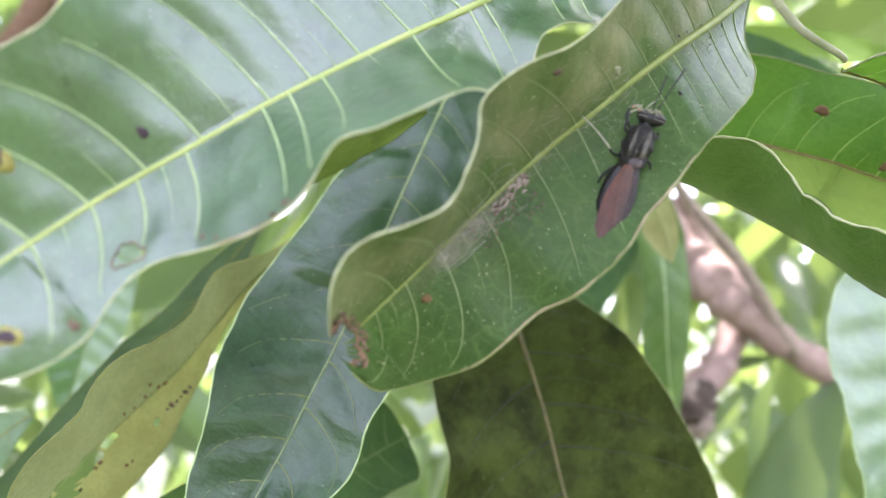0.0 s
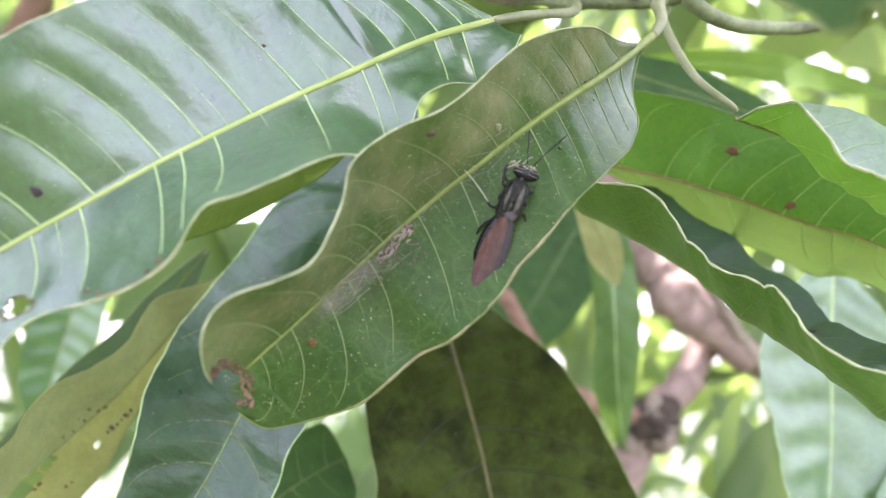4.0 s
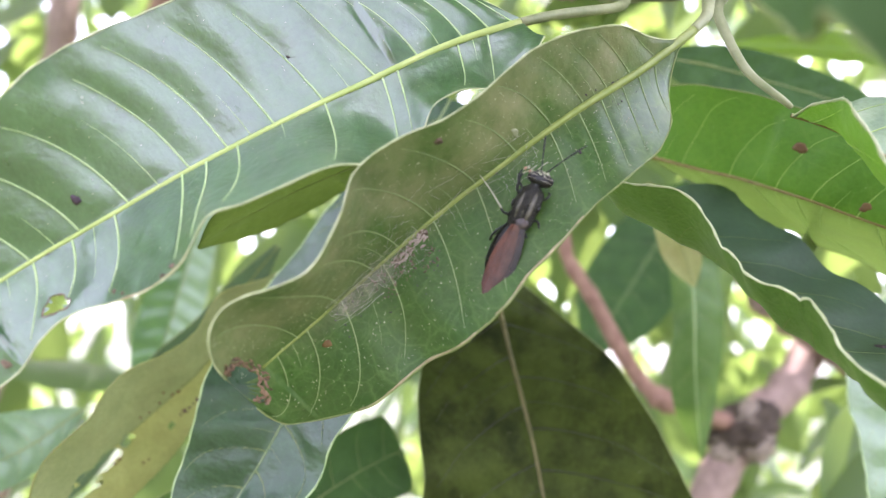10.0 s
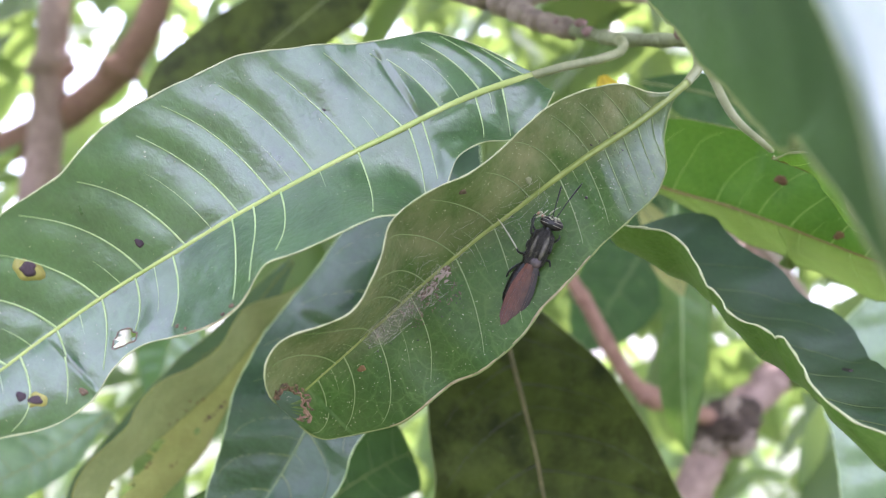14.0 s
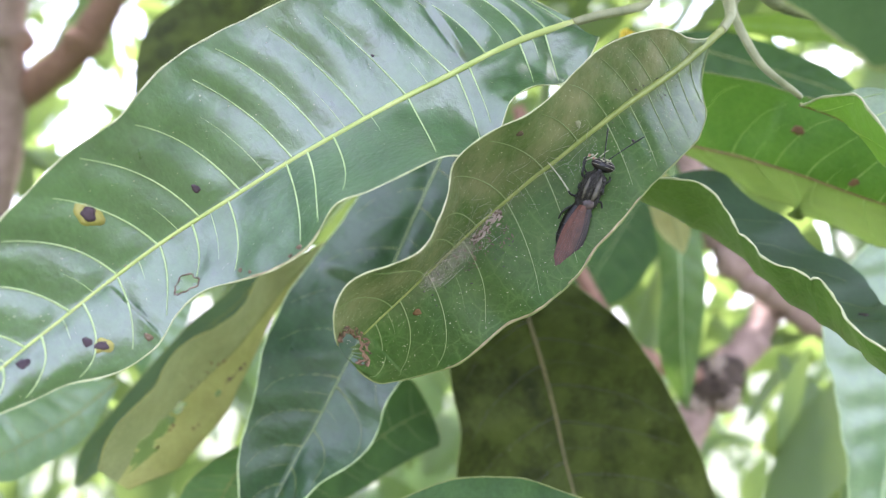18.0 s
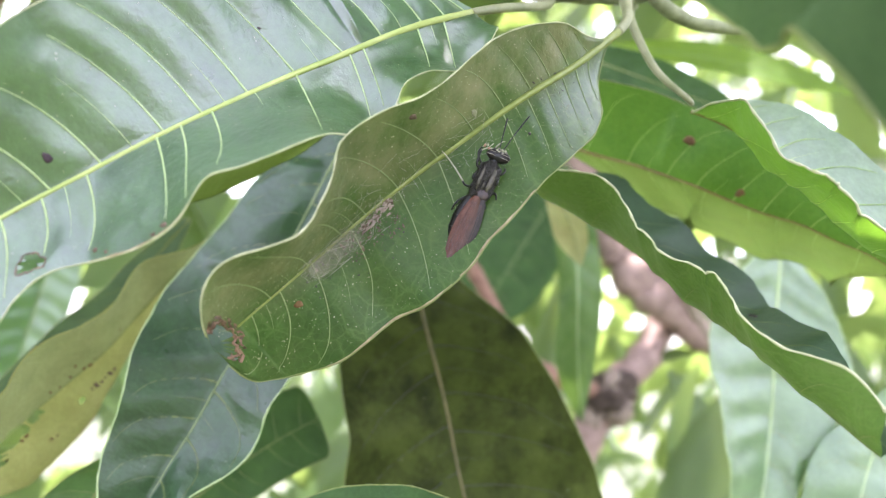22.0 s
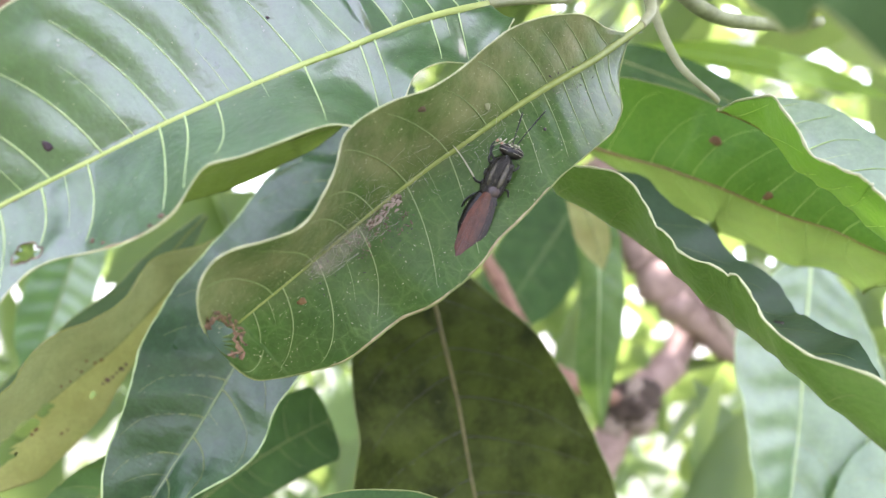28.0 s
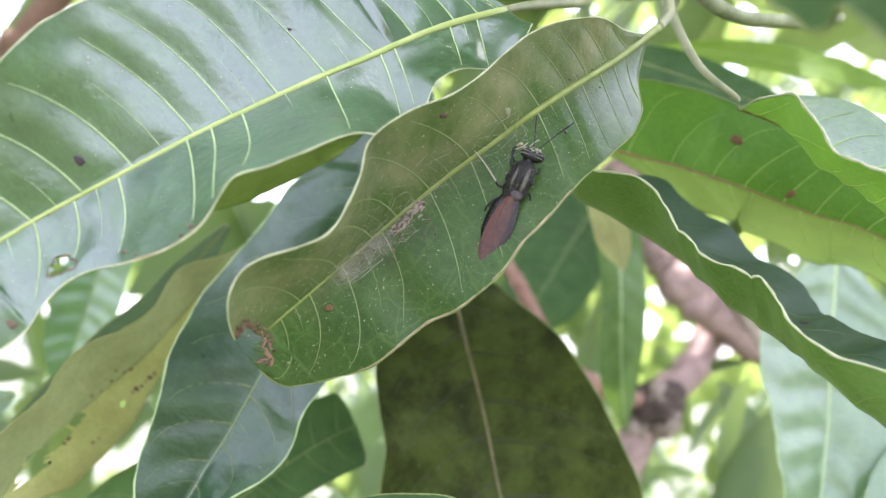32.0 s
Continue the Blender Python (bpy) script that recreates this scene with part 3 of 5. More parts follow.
leaf("large glossy green mango leaf with dark spots and a hole", b_spotted, M_GLOSSY, M_VEIN, M_MIDRIB, M_MARGIN, 320, 20, 0.20, 0.86, 0.14,
     holes=[(0.679, 0.75, 0.017, 0.12)],
     spots=[(0.596, -0.22, 0.8, 0), (0.713, -0.57, 1.35, 1.75), (0.804, 0.6, 1.0, 1.6), (0.875, 0.25, 0.9, 0), (0.812, 0.46, 0.8, 0), (0.30, -0.45, 0.28, 0), (0.955, 0.02, 1.6, 0, M_CRUST), (0.975, 0.1, 1.8, 0, M_CRUST), (0.535, 0.93, 0.55, 0, M_CRUST), (0.55, 0.95, 0.4, 0, M_CRUST), (0.61, 0.86, 0.4, 0, M_CRUST), (0.60, 0.92, 0.3, 0, M_CRUST), (0.76, 0.86, 0.7, 0, M_CRUST)], rim=M_CRUST,
     petiole=[(47.5, 142.5, 92.2), (48.0, 137.5, 88.5), (46.5, 134.0, 85.0), (41.0, 124.0, 79.0), (33.0, 115.0, 73.5), (27.0, 110.3, 69.8)], pet_r=1.25,
     dry=[(0.50, 0.63, 1), (0.93, 0.99, 1)])
b_host = Blade([0.55, -0.75, -0.37], [
    (58.1, 116.3, 70.2, -0.6, -2.7, 0.6, 5),
    (54.8, 114.5, 66.9, -0.9, -1.4, 1.3, 5),
    (50.8, 112.4, 62.9, -4.4, 2.2, 5.9, 10.9),
    (47, 110.5, 59.4, -8.9, 6, 10.4, 30.6),
    (43, 108.7, 56.1, -11.1, 4.5, 13.2, 37.5),
    (38.8, 107.1, 52.8, -12.6, 3.5, 14.3, 43.6),
    (34.7, 105.8, 49.4, -13.5, 5, 15, 47.4),
    (30.6, 104.9, 46, -13.8, 11, 15.2, 48.9),
    (26.4, 104.3, 42.4, -14.2, 18, 16.3, 49.9),
    (22.2, 103.9, 38.9, -15.7, 23, 17.6, 51.9),
    (17.9, 104, 35.5, -17.9, 23.2, 18.7, 53.1),
    (13.8, 104, 31.9, -19.2, 23.2, 19.7, 53.2),
    (9.7, 103.9, 28.2, -19.9, 27.2, 20, 51.2),
    (5.7, 103.5, 24.4, -20, 38.2, 19.4, 46.9),
    (1.9, 102.9, 20.5, -19.8, 44.1, 17.3, 37.2),
    (-1.9, 101.9, 16.6, -19.7, 47.5, 16.7, 34.5),
    (-5.6, 100.8, 12.7, -19.4, 42.3, 16.4, 25.4),
    (-9.4, 99.6, 8.8, -18.6, 33.7, 15, 8.1),
    (-12.7, 98.6, 5.3, -18.2, 34.6, 14.9, -3.4),
    (-15.1, 97.8, 2.8, -19.5, 40.3, 16.5, -1.6)],
    veins=([0.10, 0.165, 0.217, 0.267, 0.335, 0.408, 0.49, 0.577, 0.649, 0.704, 0.78, 0.86], [0.105, 0.15, 0.189, 0.236, 0.283, 0.343, 0.492, 0.58, 0.685, 0.773, 0.842, 0.9]),
    sweep=((0.022, 0.013, 0.088), (0.033, 0.001, 0.099)), quilt=0.32, bow=0.05, seed=9, blunt=0.11)
leaf("dusty dark green mango leaf with a brown torn tip", b_host, M_DUSTY, M_VEIN_DIM_LIT, M_MIDRIB_DULL, (M_MARGIN, M_VEIN_DIM), 300, 20, 0.15, 0.95, 0.15,
     holes=[(1.005, -0.08, 0.060, 0.46)],
     spots=[(0.396, -0.27, 0.75, 0, M_DUSTSPOT), (0.5, -0.77, 0.7, 0, M_CRUST), (0.833, 0.25, 0.75, 0, M_RUST), (0.33, 0.45, 0.3, 0)],
     petiole=[(63.5, 128.5, 84.0), (62.5, 124.5, 80.0), (61.2, 120.0, 75.0), (58.1, 116.3, 70.2)], pet_r=1.35, rib_to=0.93,
     dry=[(0.62, 0.86, 1), (0.40, 0.60, 1)])
leaf("dark stained mango leaf hanging in shade", Blade([0.37, -0.92, 0.11], [
    (13.8, 198.3, 42.7, -8, -20.2, 1.5, -36.7),
    (17.1, 198.4, 28.1, -18.4, -11.2, 14, -18.7),
    (20.8, 198.6, 13.6, -26.4, -5.4, 22, 10.8),
    (25.1, 197.9, -0.7, -32.1, 7.4, 29.1, 29),
    (29.2, 197.6, -15.7, -35.3, 13.3, 34.6, 25),
    (32.6, 197.8, -31, -36.1, 1.4, 38.8, 24.6),
    (36.6, 197.5, -46.4, -33.4, -5.5, 41.6, 16.3),
    (39.8, 196.6, -61.9, -27.6, -11.6, 42.2, 15.6),
    (42.8, 196.2, -77.4, -13.4, -15.3, 19.5, 11.4)], veins=9, sweep=0.12, quilt=0.7, bow=0.04, seed=3), M_DARK, M_VEIN_FAINT, M_RIB_TAN, M_VEIN_DIM, 70, 10, 0.25, 0.95, 0.2)
leaf("dark blue-green glossy mango leaf hanging below", Blade([-0.08, -0.96, 0.26], [
    (4.8, 170.4, 79.2, -4.9, 13.4, 6.7, -14.9),
    (-0.8, 166.7, 64.7, -10.8, 12.1, 14.4, -14.3),
    (-6.6, 163.8, 50.1, -15, -0.2, 17.5, -14.6),
    (-12.5, 161.6, 35.5, -19, -3.6, 18.3, -9.8),
    (-18.1, 160, 21, -22.3, -1.4, 18.2, -3.3),
    (-23.5, 158.4, 7.2, -23.3, 9.7, 17, 5.5),
    (-29.5, 157.6, -5.2, -21.6, 25.1, 16.4, 14.2),
    (-34.6, 156.2, -16.4, -18, 34.1, 16.7, 9.3),
    (-40.2, 154.7, -27.2, -14.9, 37.1, 13.2, 31.8),
    (-45, 153, -38.6, -8.9, 47.9, 10.3, 43.8),
    (-48.3, 151.4, -50.8, 0.5, 45.4, 3.6, 55)], veins=11, sweep=0.08, quilt=0.9, bow=0.06, seed=5), M_BLUE, M_VEIN_DIM, M_VEIN_DIM_LIT, M_VEIN, 90, 10, 0.16, 0.45, 0.2)
leaf("olive yellow mango leaf with brown streaks and holes", Blade([0.82, -0.43, -0.38], [
    (-33.9, 183.1, 38.8, -1.5, 30, -1.2, 10),
    (-43.2, 182.4, 30.2, -9.7, 31.1, -0.3, 11.4),
    (-51.9, 181.5, 21.2, -14, 10.7, 2.1, 4.4),
    (-59.2, 180, 11, -17, 22.9, 4, 2.9),
    (-65.9, 177.1, 0.9, -19.9, 21, 7.2, 13.6),
    (-73.2, 172.6, -8, -22.5, 16.4, 12.1, 20.2),
    (-80, 167.8, -16.7, -21.8, 23.6, 14.4, 16.1),
    (-85.1, 161.8, -25.1, -19, 19.8, 14.1, 11.4),
    (-88.3, 156.3, -34.4, -9, 2.9, 4, 12.8)], veins=7, sweep=0.12, quilt=0.3, bow=0.05, seed=6), (M_OLIVE_SHADED, M_OLIVE), None, M_VEIN_DIM, M_OLIVE, 110, 16, 0.2, 0.35, 0.2,
     holes=[(0.728, 0.08, 0.024, 0.11), (0.80, 0.12, 0.048, 0.15), (0.885, 0.16, 0.060, 0.22), (0.622, 0.56, 0.010, 0.07)],
     spots=[(0.42 + 0.30 * ((k * 0.618) % 1) ** 1.3, -0.10 + 0.10 * math.sin(k * 2.2) * math.sin(k * 5.1), 0.12 + 0.4 * abs(math.sin(k * 1.7)) ** 4, 0, M_RUST) for k in range(7)]
     + [(0.55, 0.0, 0.7, 0, M_RUST), (0.567, -0.03, 0.6, 0, M_RUST), (0.605, -0.06, 0.5, 0, M_RUST), (0.64, -0.05, 0.35, 0, M_RUST), (0.775, 0.26, 0.6, 0, M_RUST), (0.79, 0.27, 0.5, 0, M_RUST), (0.74, 0.66, 0.45, 0, M_RUST), (0.725, 0.68, 0.35, 0, M_RUST)]
     + [(0.515 + 0.014 * k, 0.78 - 0.045 * k + 0.02 * math.sin(3 * k), 0.55 + 0.25 * math.sin(k * 2), 0, M_CRUST) for k in range(6)])
folded_leaf = leaf("bright green folded mango leaf with a cream edge", Blade([0.53, -0.38, 0.76], [
    (48.9, 154.5, 45, -1.5, 12.7, 1.5, 41.2),
    (53.3, 151.8, 41.8, -28.6, 12.8, 30.1, 26.9),
    (58.8, 148.4, 37.6, -30.2, 13.2, 29.3, 24.9),
    (63.5, 145.2, 33.7, -30.5, 15.9, 27.9, 24.1),
    (67.7, 142, 29.8, -28.6, 21.2, 27.9, 24.9),
    (71.6, 138.9, 25.9, -26.9, 17.8, 29.4, 17.8),
    (75, 135.8, 22.1, -26, 13.7, 31.2, 20.4),
    (77.7, 132.4, 18.1, -25.7, 14, 29.9, 17.5),
    (80.1, 129, 14.3, -26.4, 14, 26.9, 17.4),
    (82.7, 125.7, 11, -25.4, 17.5, 23.5, 23.7),
    (85.2, 122.2, 7.9, -25, 17.3, 20.1, 28.7),
    (87, 118.1, 4.8, -25.5, 19.5, 16.5, 41.2),
    (88.5, 113.5, 1.7, -22.7, 16.4, 13.7, 41.2),
    (89.5, 108.4, -1.3, -20.4, 13.3, 10.8, 46.7),
    (90.3, 102.9, -4.5, -16.9, 17.6, 8.5, 58.6),
    (91.2, 96.3, -8, -14.1, 35.9, 5.4, 68.3),
    (91.9, 91.1, -10.7, -7.8, 47.8, 2.4, 77.3)], veins=10, sweep=0.12, quilt=0.5, bow=0.10, seed=7), (M_FOLDED, M_MATTEBLUE), M_VEIN_DIM, M_VEIN_DIM, (M_MARGIN, None), 100, 12, 0.14, 0.5, 0.24,
     spots=[(0.529, 0.72, 0.9, 0)])
leaf("sunlit green mango leaf folded along its midrib", Blade([0.37, -0.62, 0.69], [
    (78.1, 128.5, 58.2, 1.1, 12.6, -1.7, 31.7),
    (81.4, 127.3, 56.5, -10.1, 25.3, 9.2, 5.8),
    (85.4, 126.1, 54.1, -20.3, 25.7, 13.8, 22.1),
    (89.4, 124.9, 51.3, -28.2, 16.8, 15, 30.9),
    (93.4, 124.1, 47.9, -33.3, 11.7, 15.4, 37.9),
    (97.3, 123.3, 44.7, -35.4, 12.2, 14.9, 41),
    (101.2, 122.5, 40.6, -35.6, 15.1, 15, 42.7),
    (105.1, 121.2, 35.8, -34.5, 16.5, 15.8, 38.9),
    (108.4, 119.2, 30.9, -33.2, 17.6, 16.4, 34.5),
    (111.7, 116.7, 26.6, -30.4, 16, 15.8, 28.1),
    (114.8, 113.3, 22.5, -20, 17.9, 13.2, 21.8),
    (117.5, 110.1, 18.9, -8.1, 18.7, 5.3, 34.4)], veins=8, sweep=0.12, quilt=0.4, bow=0.10, seed=8), (M_BRIGHT, M_PALE_SHEEN), M_VEIN_LIT, M_VEIN_RED, (M_MARGIN, None), 70, 10, 0.2, 0.5, 0.26,
     petiole=[(67.5, 136.0, 87.0), (66.5, 134.0, 82.0), (70.0, 128.5, 68.0), (75.5, 124.5, 59.8), (77.1, 125.4, 58.8)], pet_r=1.2)
leaf("bright yellow-green translucent mango leaf with rusty spots", Blade([-0.45, -0.79, -0.42], [
    (53.9, 181.4, 67.7, 15.4, 1.6, 1.8, -52.2),
    (61.7, 177, 63.9, 20, 8.6, -4.5, -49.6),
    (69.8, 171.8, 59.8, 22, 12.3, -11.5, -49.2),
    (77, 165.9, 56.1, 20.9, 8, -19, -46.6),
    (84.1, 160.6, 51.9, 19.1, -2.6, -25.5, -53.8),
    (90.7, 156.2, 48, 19, -8, -30.4, -51.5),
    (98.4, 154.6, 44.3, 19, -7, -32.2, -56.6),
    (106, 151.8, 40.5, 18.5, -8, -31.7, -54.7),
    (114, 149.3, 37.5, 17, -8, -29.3, -51.1),
    (121.5, 147.3, 33.3, 14, -8, -26.4, -55.9),
    (128.7, 144.5, 29.3, 9, -8, -19.9, -43.5),
    (135.4, 144.4, 25, 0.5, -8, -0.5, -40.7)], veins=10, sweep=0.10, quilt=0.4, bow=0.04, seed=11), (M_BRIGHT, M_LEAFOLIVE), M_VEIN_LIT, M_VEIN_RED, M_VEIN_DIM, 80, 10, 0.15, 0.6, 0.18,
     spots=[(0.396, -0.57, 1.5, 0, M_RUST), (0.562, -0.15, 1.2, 0, M_RUST)])
b_near = Blade([0.28, -0.71, 0.64], [
    (33.4, 104.5, 112.1, 1.2, -57, 1.2, 6),
    (36, 90, 100.5, 14.8, -57, 24.3, 6),
    (38.6, 75.5, 88.9, 18.4, -57, 26.6, 6),
    (41.3, 60.9, 77.3, 21.4, -57, 26.5, 7),
    (43.9, 46.4, 65.7, 24.3, -57, 27.8, 2),
    (47.1, 33.4, 52.6, 25.3, -57, 32.4, -10),
    (50.8, 27.1, 37.2, 21.6, -51, 32.4, -9),
    (55.9, 29.6, 19.4, 6.7, -33, 23, 2),
    (63.8, 25.9, 3.4, 0.5, -33, 0.1, 2)], veins=9, sweep=0.12, quilt=0.5, bow=0.05, seed=12)
leaf("large green mango leaf close by, pale with gloss", b_near, (M_NEAR, M_NEAR_GLOSS), None, M_VEIN_DIM, M_VEIN_DIM, 80, 12, 0.22, 0.3, 0.3)
leaf("pale green mango leaf with a wavy edge", Blade([0.14, -0.98, 0.11], [
    (155, 233, 49.9, -1.2, 4, 1.2, 14),
    (151.2, 230.4, 29.4, -18.7, 4, 16.8, 14),
    (147.8, 228.2, 8.8, -29, 10, 25.6, 16),
    (145.2, 226.7, -12, -26.1, 15, 22.5, 17),
    (140.8, 223.9, -32.4, -21.9, 23, 12.6, 21),
    (135.6, 220.9, -52.5, -13.1, 22, 8, 20),
    (130.4, 218.3, -72.7, -0.5, 22, 0.5, 20)], veins=9, sweep=0.08, quilt=1.3, bow=0.05, seed=13), M_PALE_SHEEN, M_VEIN_DIM, M_VEIN, M_VEIN, 60, 8, 0.2, 0.8, 0.2)
leaf("pale green mango leaf low behind", Blade([0.05, -0.99, 0.13], [
    (193.1, 224.4, 0.3, -1.2, -25, 1.2, -2),
    (185.5, 221.9, -10.7, -6, -25, 20, -2),
    (178.1, 219.3, -21.9, -12.5, -3, 22.5, 0),
    (171.3, 216.5, -33.4, -18, -3, 21.9, 0),
    (165.9, 214.2, -45.6, -18.1, -6, 18.9, 0),
    (162.8, 214.8, -58.8, -12.7, -2, 12.6, 2),
    (161.8, 217, -72.3, -0.5, -2, 0.5, 2)], veins=7, sweep=0.08, quilt=0.6, bow=0.05, seed=14), M_PALE_SHEEN, M_VEIN_DIM, M_VEIN, None, 40, 8, 0.2, 0.6)
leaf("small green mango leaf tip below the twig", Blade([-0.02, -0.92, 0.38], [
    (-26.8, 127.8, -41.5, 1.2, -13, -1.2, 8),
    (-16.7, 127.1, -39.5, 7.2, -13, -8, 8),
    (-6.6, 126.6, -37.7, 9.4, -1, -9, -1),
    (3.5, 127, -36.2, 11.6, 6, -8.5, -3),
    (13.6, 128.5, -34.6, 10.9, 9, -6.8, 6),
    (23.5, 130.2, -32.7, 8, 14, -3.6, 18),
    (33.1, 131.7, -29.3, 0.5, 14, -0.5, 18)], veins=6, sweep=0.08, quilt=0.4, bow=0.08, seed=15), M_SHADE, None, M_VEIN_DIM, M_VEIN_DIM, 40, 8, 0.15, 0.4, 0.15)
leaf("narrow light green mango leaf hanging down", Blade([0.2, -0.97, -0.13], [
    (84, 270.1, 80, -1.2, 8, 1.2, 16),
    (85, 269.9, 62.6, -10.5, 8, 7.4, 16),
    (85.9, 269.6, 45.2, -8.5, -12, 11.3, -6),
    (86.3, 269.1, 27.9, -8, -39, 14.1, -19),
    (86.8, 271.9, 10.7, -9.1, -35, 12.8, -21),
    (88, 275, -6.3, -8.4, -38, 9.9, -29),
    (90.3, 278.2, -23.2, -0.5, -38, 0.5, -29)], veins=8, sweep=0.08, quilt=0.5, bow=0.05, seed=16), M_FOLDED, M_VEIN_DIM, M_VEIN, None, 50, 8, 0.15, 0.5)
leaf("small olive mango leaf behind the hanging leaf", Blade([0.17, -0.97, -0.16], [
    (64.6, 236.9, 73.4, -1.2, 0, 1.2, 0),
    (68.3, 238.4, 68, -3.6, 0, 4.2, 0),
    (71.9, 240, 62.6, -5.6, 0, 5.8, 0),
    (75.1, 241.5, 56.9, -7.1, 0, 6.9, 0),
    (77.8, 243, 51, -7.6, 0, 6.4, 0),
    (80, 244.4, 44.8, -5.5, 0, 4.6, 0),
    (81.8, 245.8, 38.5, -0.5, 0, 0.5, 0)], veins=6, sweep=0.08, quilt=0.3, bow=0.05, seed=17), M_OLIVE, None, M_VEIN_DIM, None, 40, 8, 0.15, 0.4)
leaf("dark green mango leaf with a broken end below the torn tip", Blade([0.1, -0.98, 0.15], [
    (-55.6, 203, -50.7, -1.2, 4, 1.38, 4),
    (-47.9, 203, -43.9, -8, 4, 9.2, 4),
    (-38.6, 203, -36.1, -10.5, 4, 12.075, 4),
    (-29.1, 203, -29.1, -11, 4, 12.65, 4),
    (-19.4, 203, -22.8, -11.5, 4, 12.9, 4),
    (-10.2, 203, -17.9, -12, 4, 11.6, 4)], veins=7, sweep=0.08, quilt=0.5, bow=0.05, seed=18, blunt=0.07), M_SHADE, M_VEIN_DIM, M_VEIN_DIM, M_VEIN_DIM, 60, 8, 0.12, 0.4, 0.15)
leaf("blue-grey glossy mango leaf away from the twig", Blade([0.69, -0.57, 0.45], [
    (-117.4, 203.5, -12, -1.2, -10, 1.2, -2),
    (-120.9, 197.6, -17, -8.7, -10, 4.4, -2),
    (-124.1, 191.6, -22, -13.6, -11, 7.5, -3),
    (-127.7, 185, -25.8, -14.8, -7, 8.3, -4),
    (-131.2, 178, -29.1, -14.2, -1, 8.4, -6),
    (-134.3, 170.7, -32.1, -10.5, 10, 7.8, -8),
    (-136.9, 163.2, -34.9, -0.5, 10, 0.5, -8)], veins=7, sweep=0.08, quilt=0.5, bow=0.05, seed=19), M_PALE_SHEEN, M_VEIN_DIM, M_VEIN_DIM, None, 50, 8, 0.15, 0.5)
leaf("grey-green mango leaf behind the olive leaf", Blade([0.47, -0.7, -0.54], [
    (-54, 201, 43, -1.2, 10, 1.2, 5),
    (-65, 204, 30, -5.5, 10, 5.5, 5),
    (-76.6, 206.6, 16.6, -6.5, 10, 6.0, 5),
    (-88.4, 208.3, 6.9, -6.6, 10, 5.3, 5),
    (-99.6, 210.2, -3.5, -6.3, 13, 5.4, 6),
    (-109.9, 212.1, -14.7, -6.3, 12, 6.1, 11),
    (-120, 214.1, -26.1, -6.2, 14, 6.5, 13),
    (-130, 216.1, -37.6, -6, 16, 6.3, 12),
    (-138.1, 218.2, -50.4, -0.5, 16, 0.5, 12)], veins=8, sweep=0.08, quilt=0.5, bow=0.05, seed=20), M_GREYGREEN, M_VEIN_DIM, M_VEIN_DIM, M_VEIN_DIM, 50, 8, 0.15, 0.5, 0.18)
leaf("dark green mango leaf low in the shade", Blade([0.38, -0.84, -0.38], [
    (-53.5, 171.5, -23.2, -1.2, 19, 1.2, -6),
    (-58.1, 172.5, -28.7, -6.8, 19, 8.9, -6),
    (-62.5, 173.6, -34.4, -9, 5, 11.8, 4),
    (-66.3, 174.7, -40.4, -10.8, -1, 13.6, 7),
    (-69.7, 175.9, -46.8, -10.9, -1, 14, 8),
    (-72.9, 177, -53.2, -9.1, 5, 11.4, 2),
    (-76, 178.2, -59.6, -0.5, 5, 0.5, 2)], veins=7, sweep=0.08, quilt=0.5, bow=0.05, seed=21), M_LEAFMID, M_VEIN_DIM, M_VEIN_DIM, M_VEIN_DIM, 50, 8, 0.15, 0.5, 0.18)
leaf("dark mango leaf behind the spotted leaf", Blade([-0.04, -1.0, -0.07], [
    (-36.7, 234.8, 176.9, -1.2, 4, 1.2, -4),
    (-53.7, 237.5, 163.9, -13.7, 4, 15.4, -4),
    (-70.7, 240.2, 151.1, -20, 4, 15.5, -4),
    (-88.1, 242.9, 138.6, -24, 4, 13.6, -4),
    (-104.2, 239.4, 124.9, -28.1, -9, 14.3, -31),
    (-119.6, 235.5, 110.4, -30.8, -22, 14.5, -74),
    (-134.1, 231.4, 95, -0.5, -22, 0.5, -74)], veins=8, sweep=0.08, quilt=0.5, bow=0.05, seed=22), M_DARK, None, M_VEIN_DIM, None, 50, 8, 0.15, 0.5)
leaf("olive mango leaf half hidden under the spotted leaf", Blade([0.5, -0.04, -0.87], [
    (-3.3, 135.5, 52.7, -1.2, 3, 1.2, -3),
    (-10.5, 136, 50.2, -10.2, 3, 10, -3),
    (-17.6, 135.9, 47.2, -10.3, 1, 10.4, 3),
    (-24.4, 135.3, 43.8, -10.4, 0, 10.8, 6),
    (-30.6, 133.6, 39.7, -9.4, -4, 10.8, 4),
    (-36.7, 131.8, 35.4, -7.9, -4, 8.2, 1),
    (-42.2, 130.2, 30.4, -0.5, -4, 0.5, 1)], veins=8, sweep=0.08, quilt=0.3, bow=0.05, seed=23), M_HIDDEN, None, M_VEIN_DIM, M_HIDDEN, 50, 8, 0.15, 0.3, 0.15)

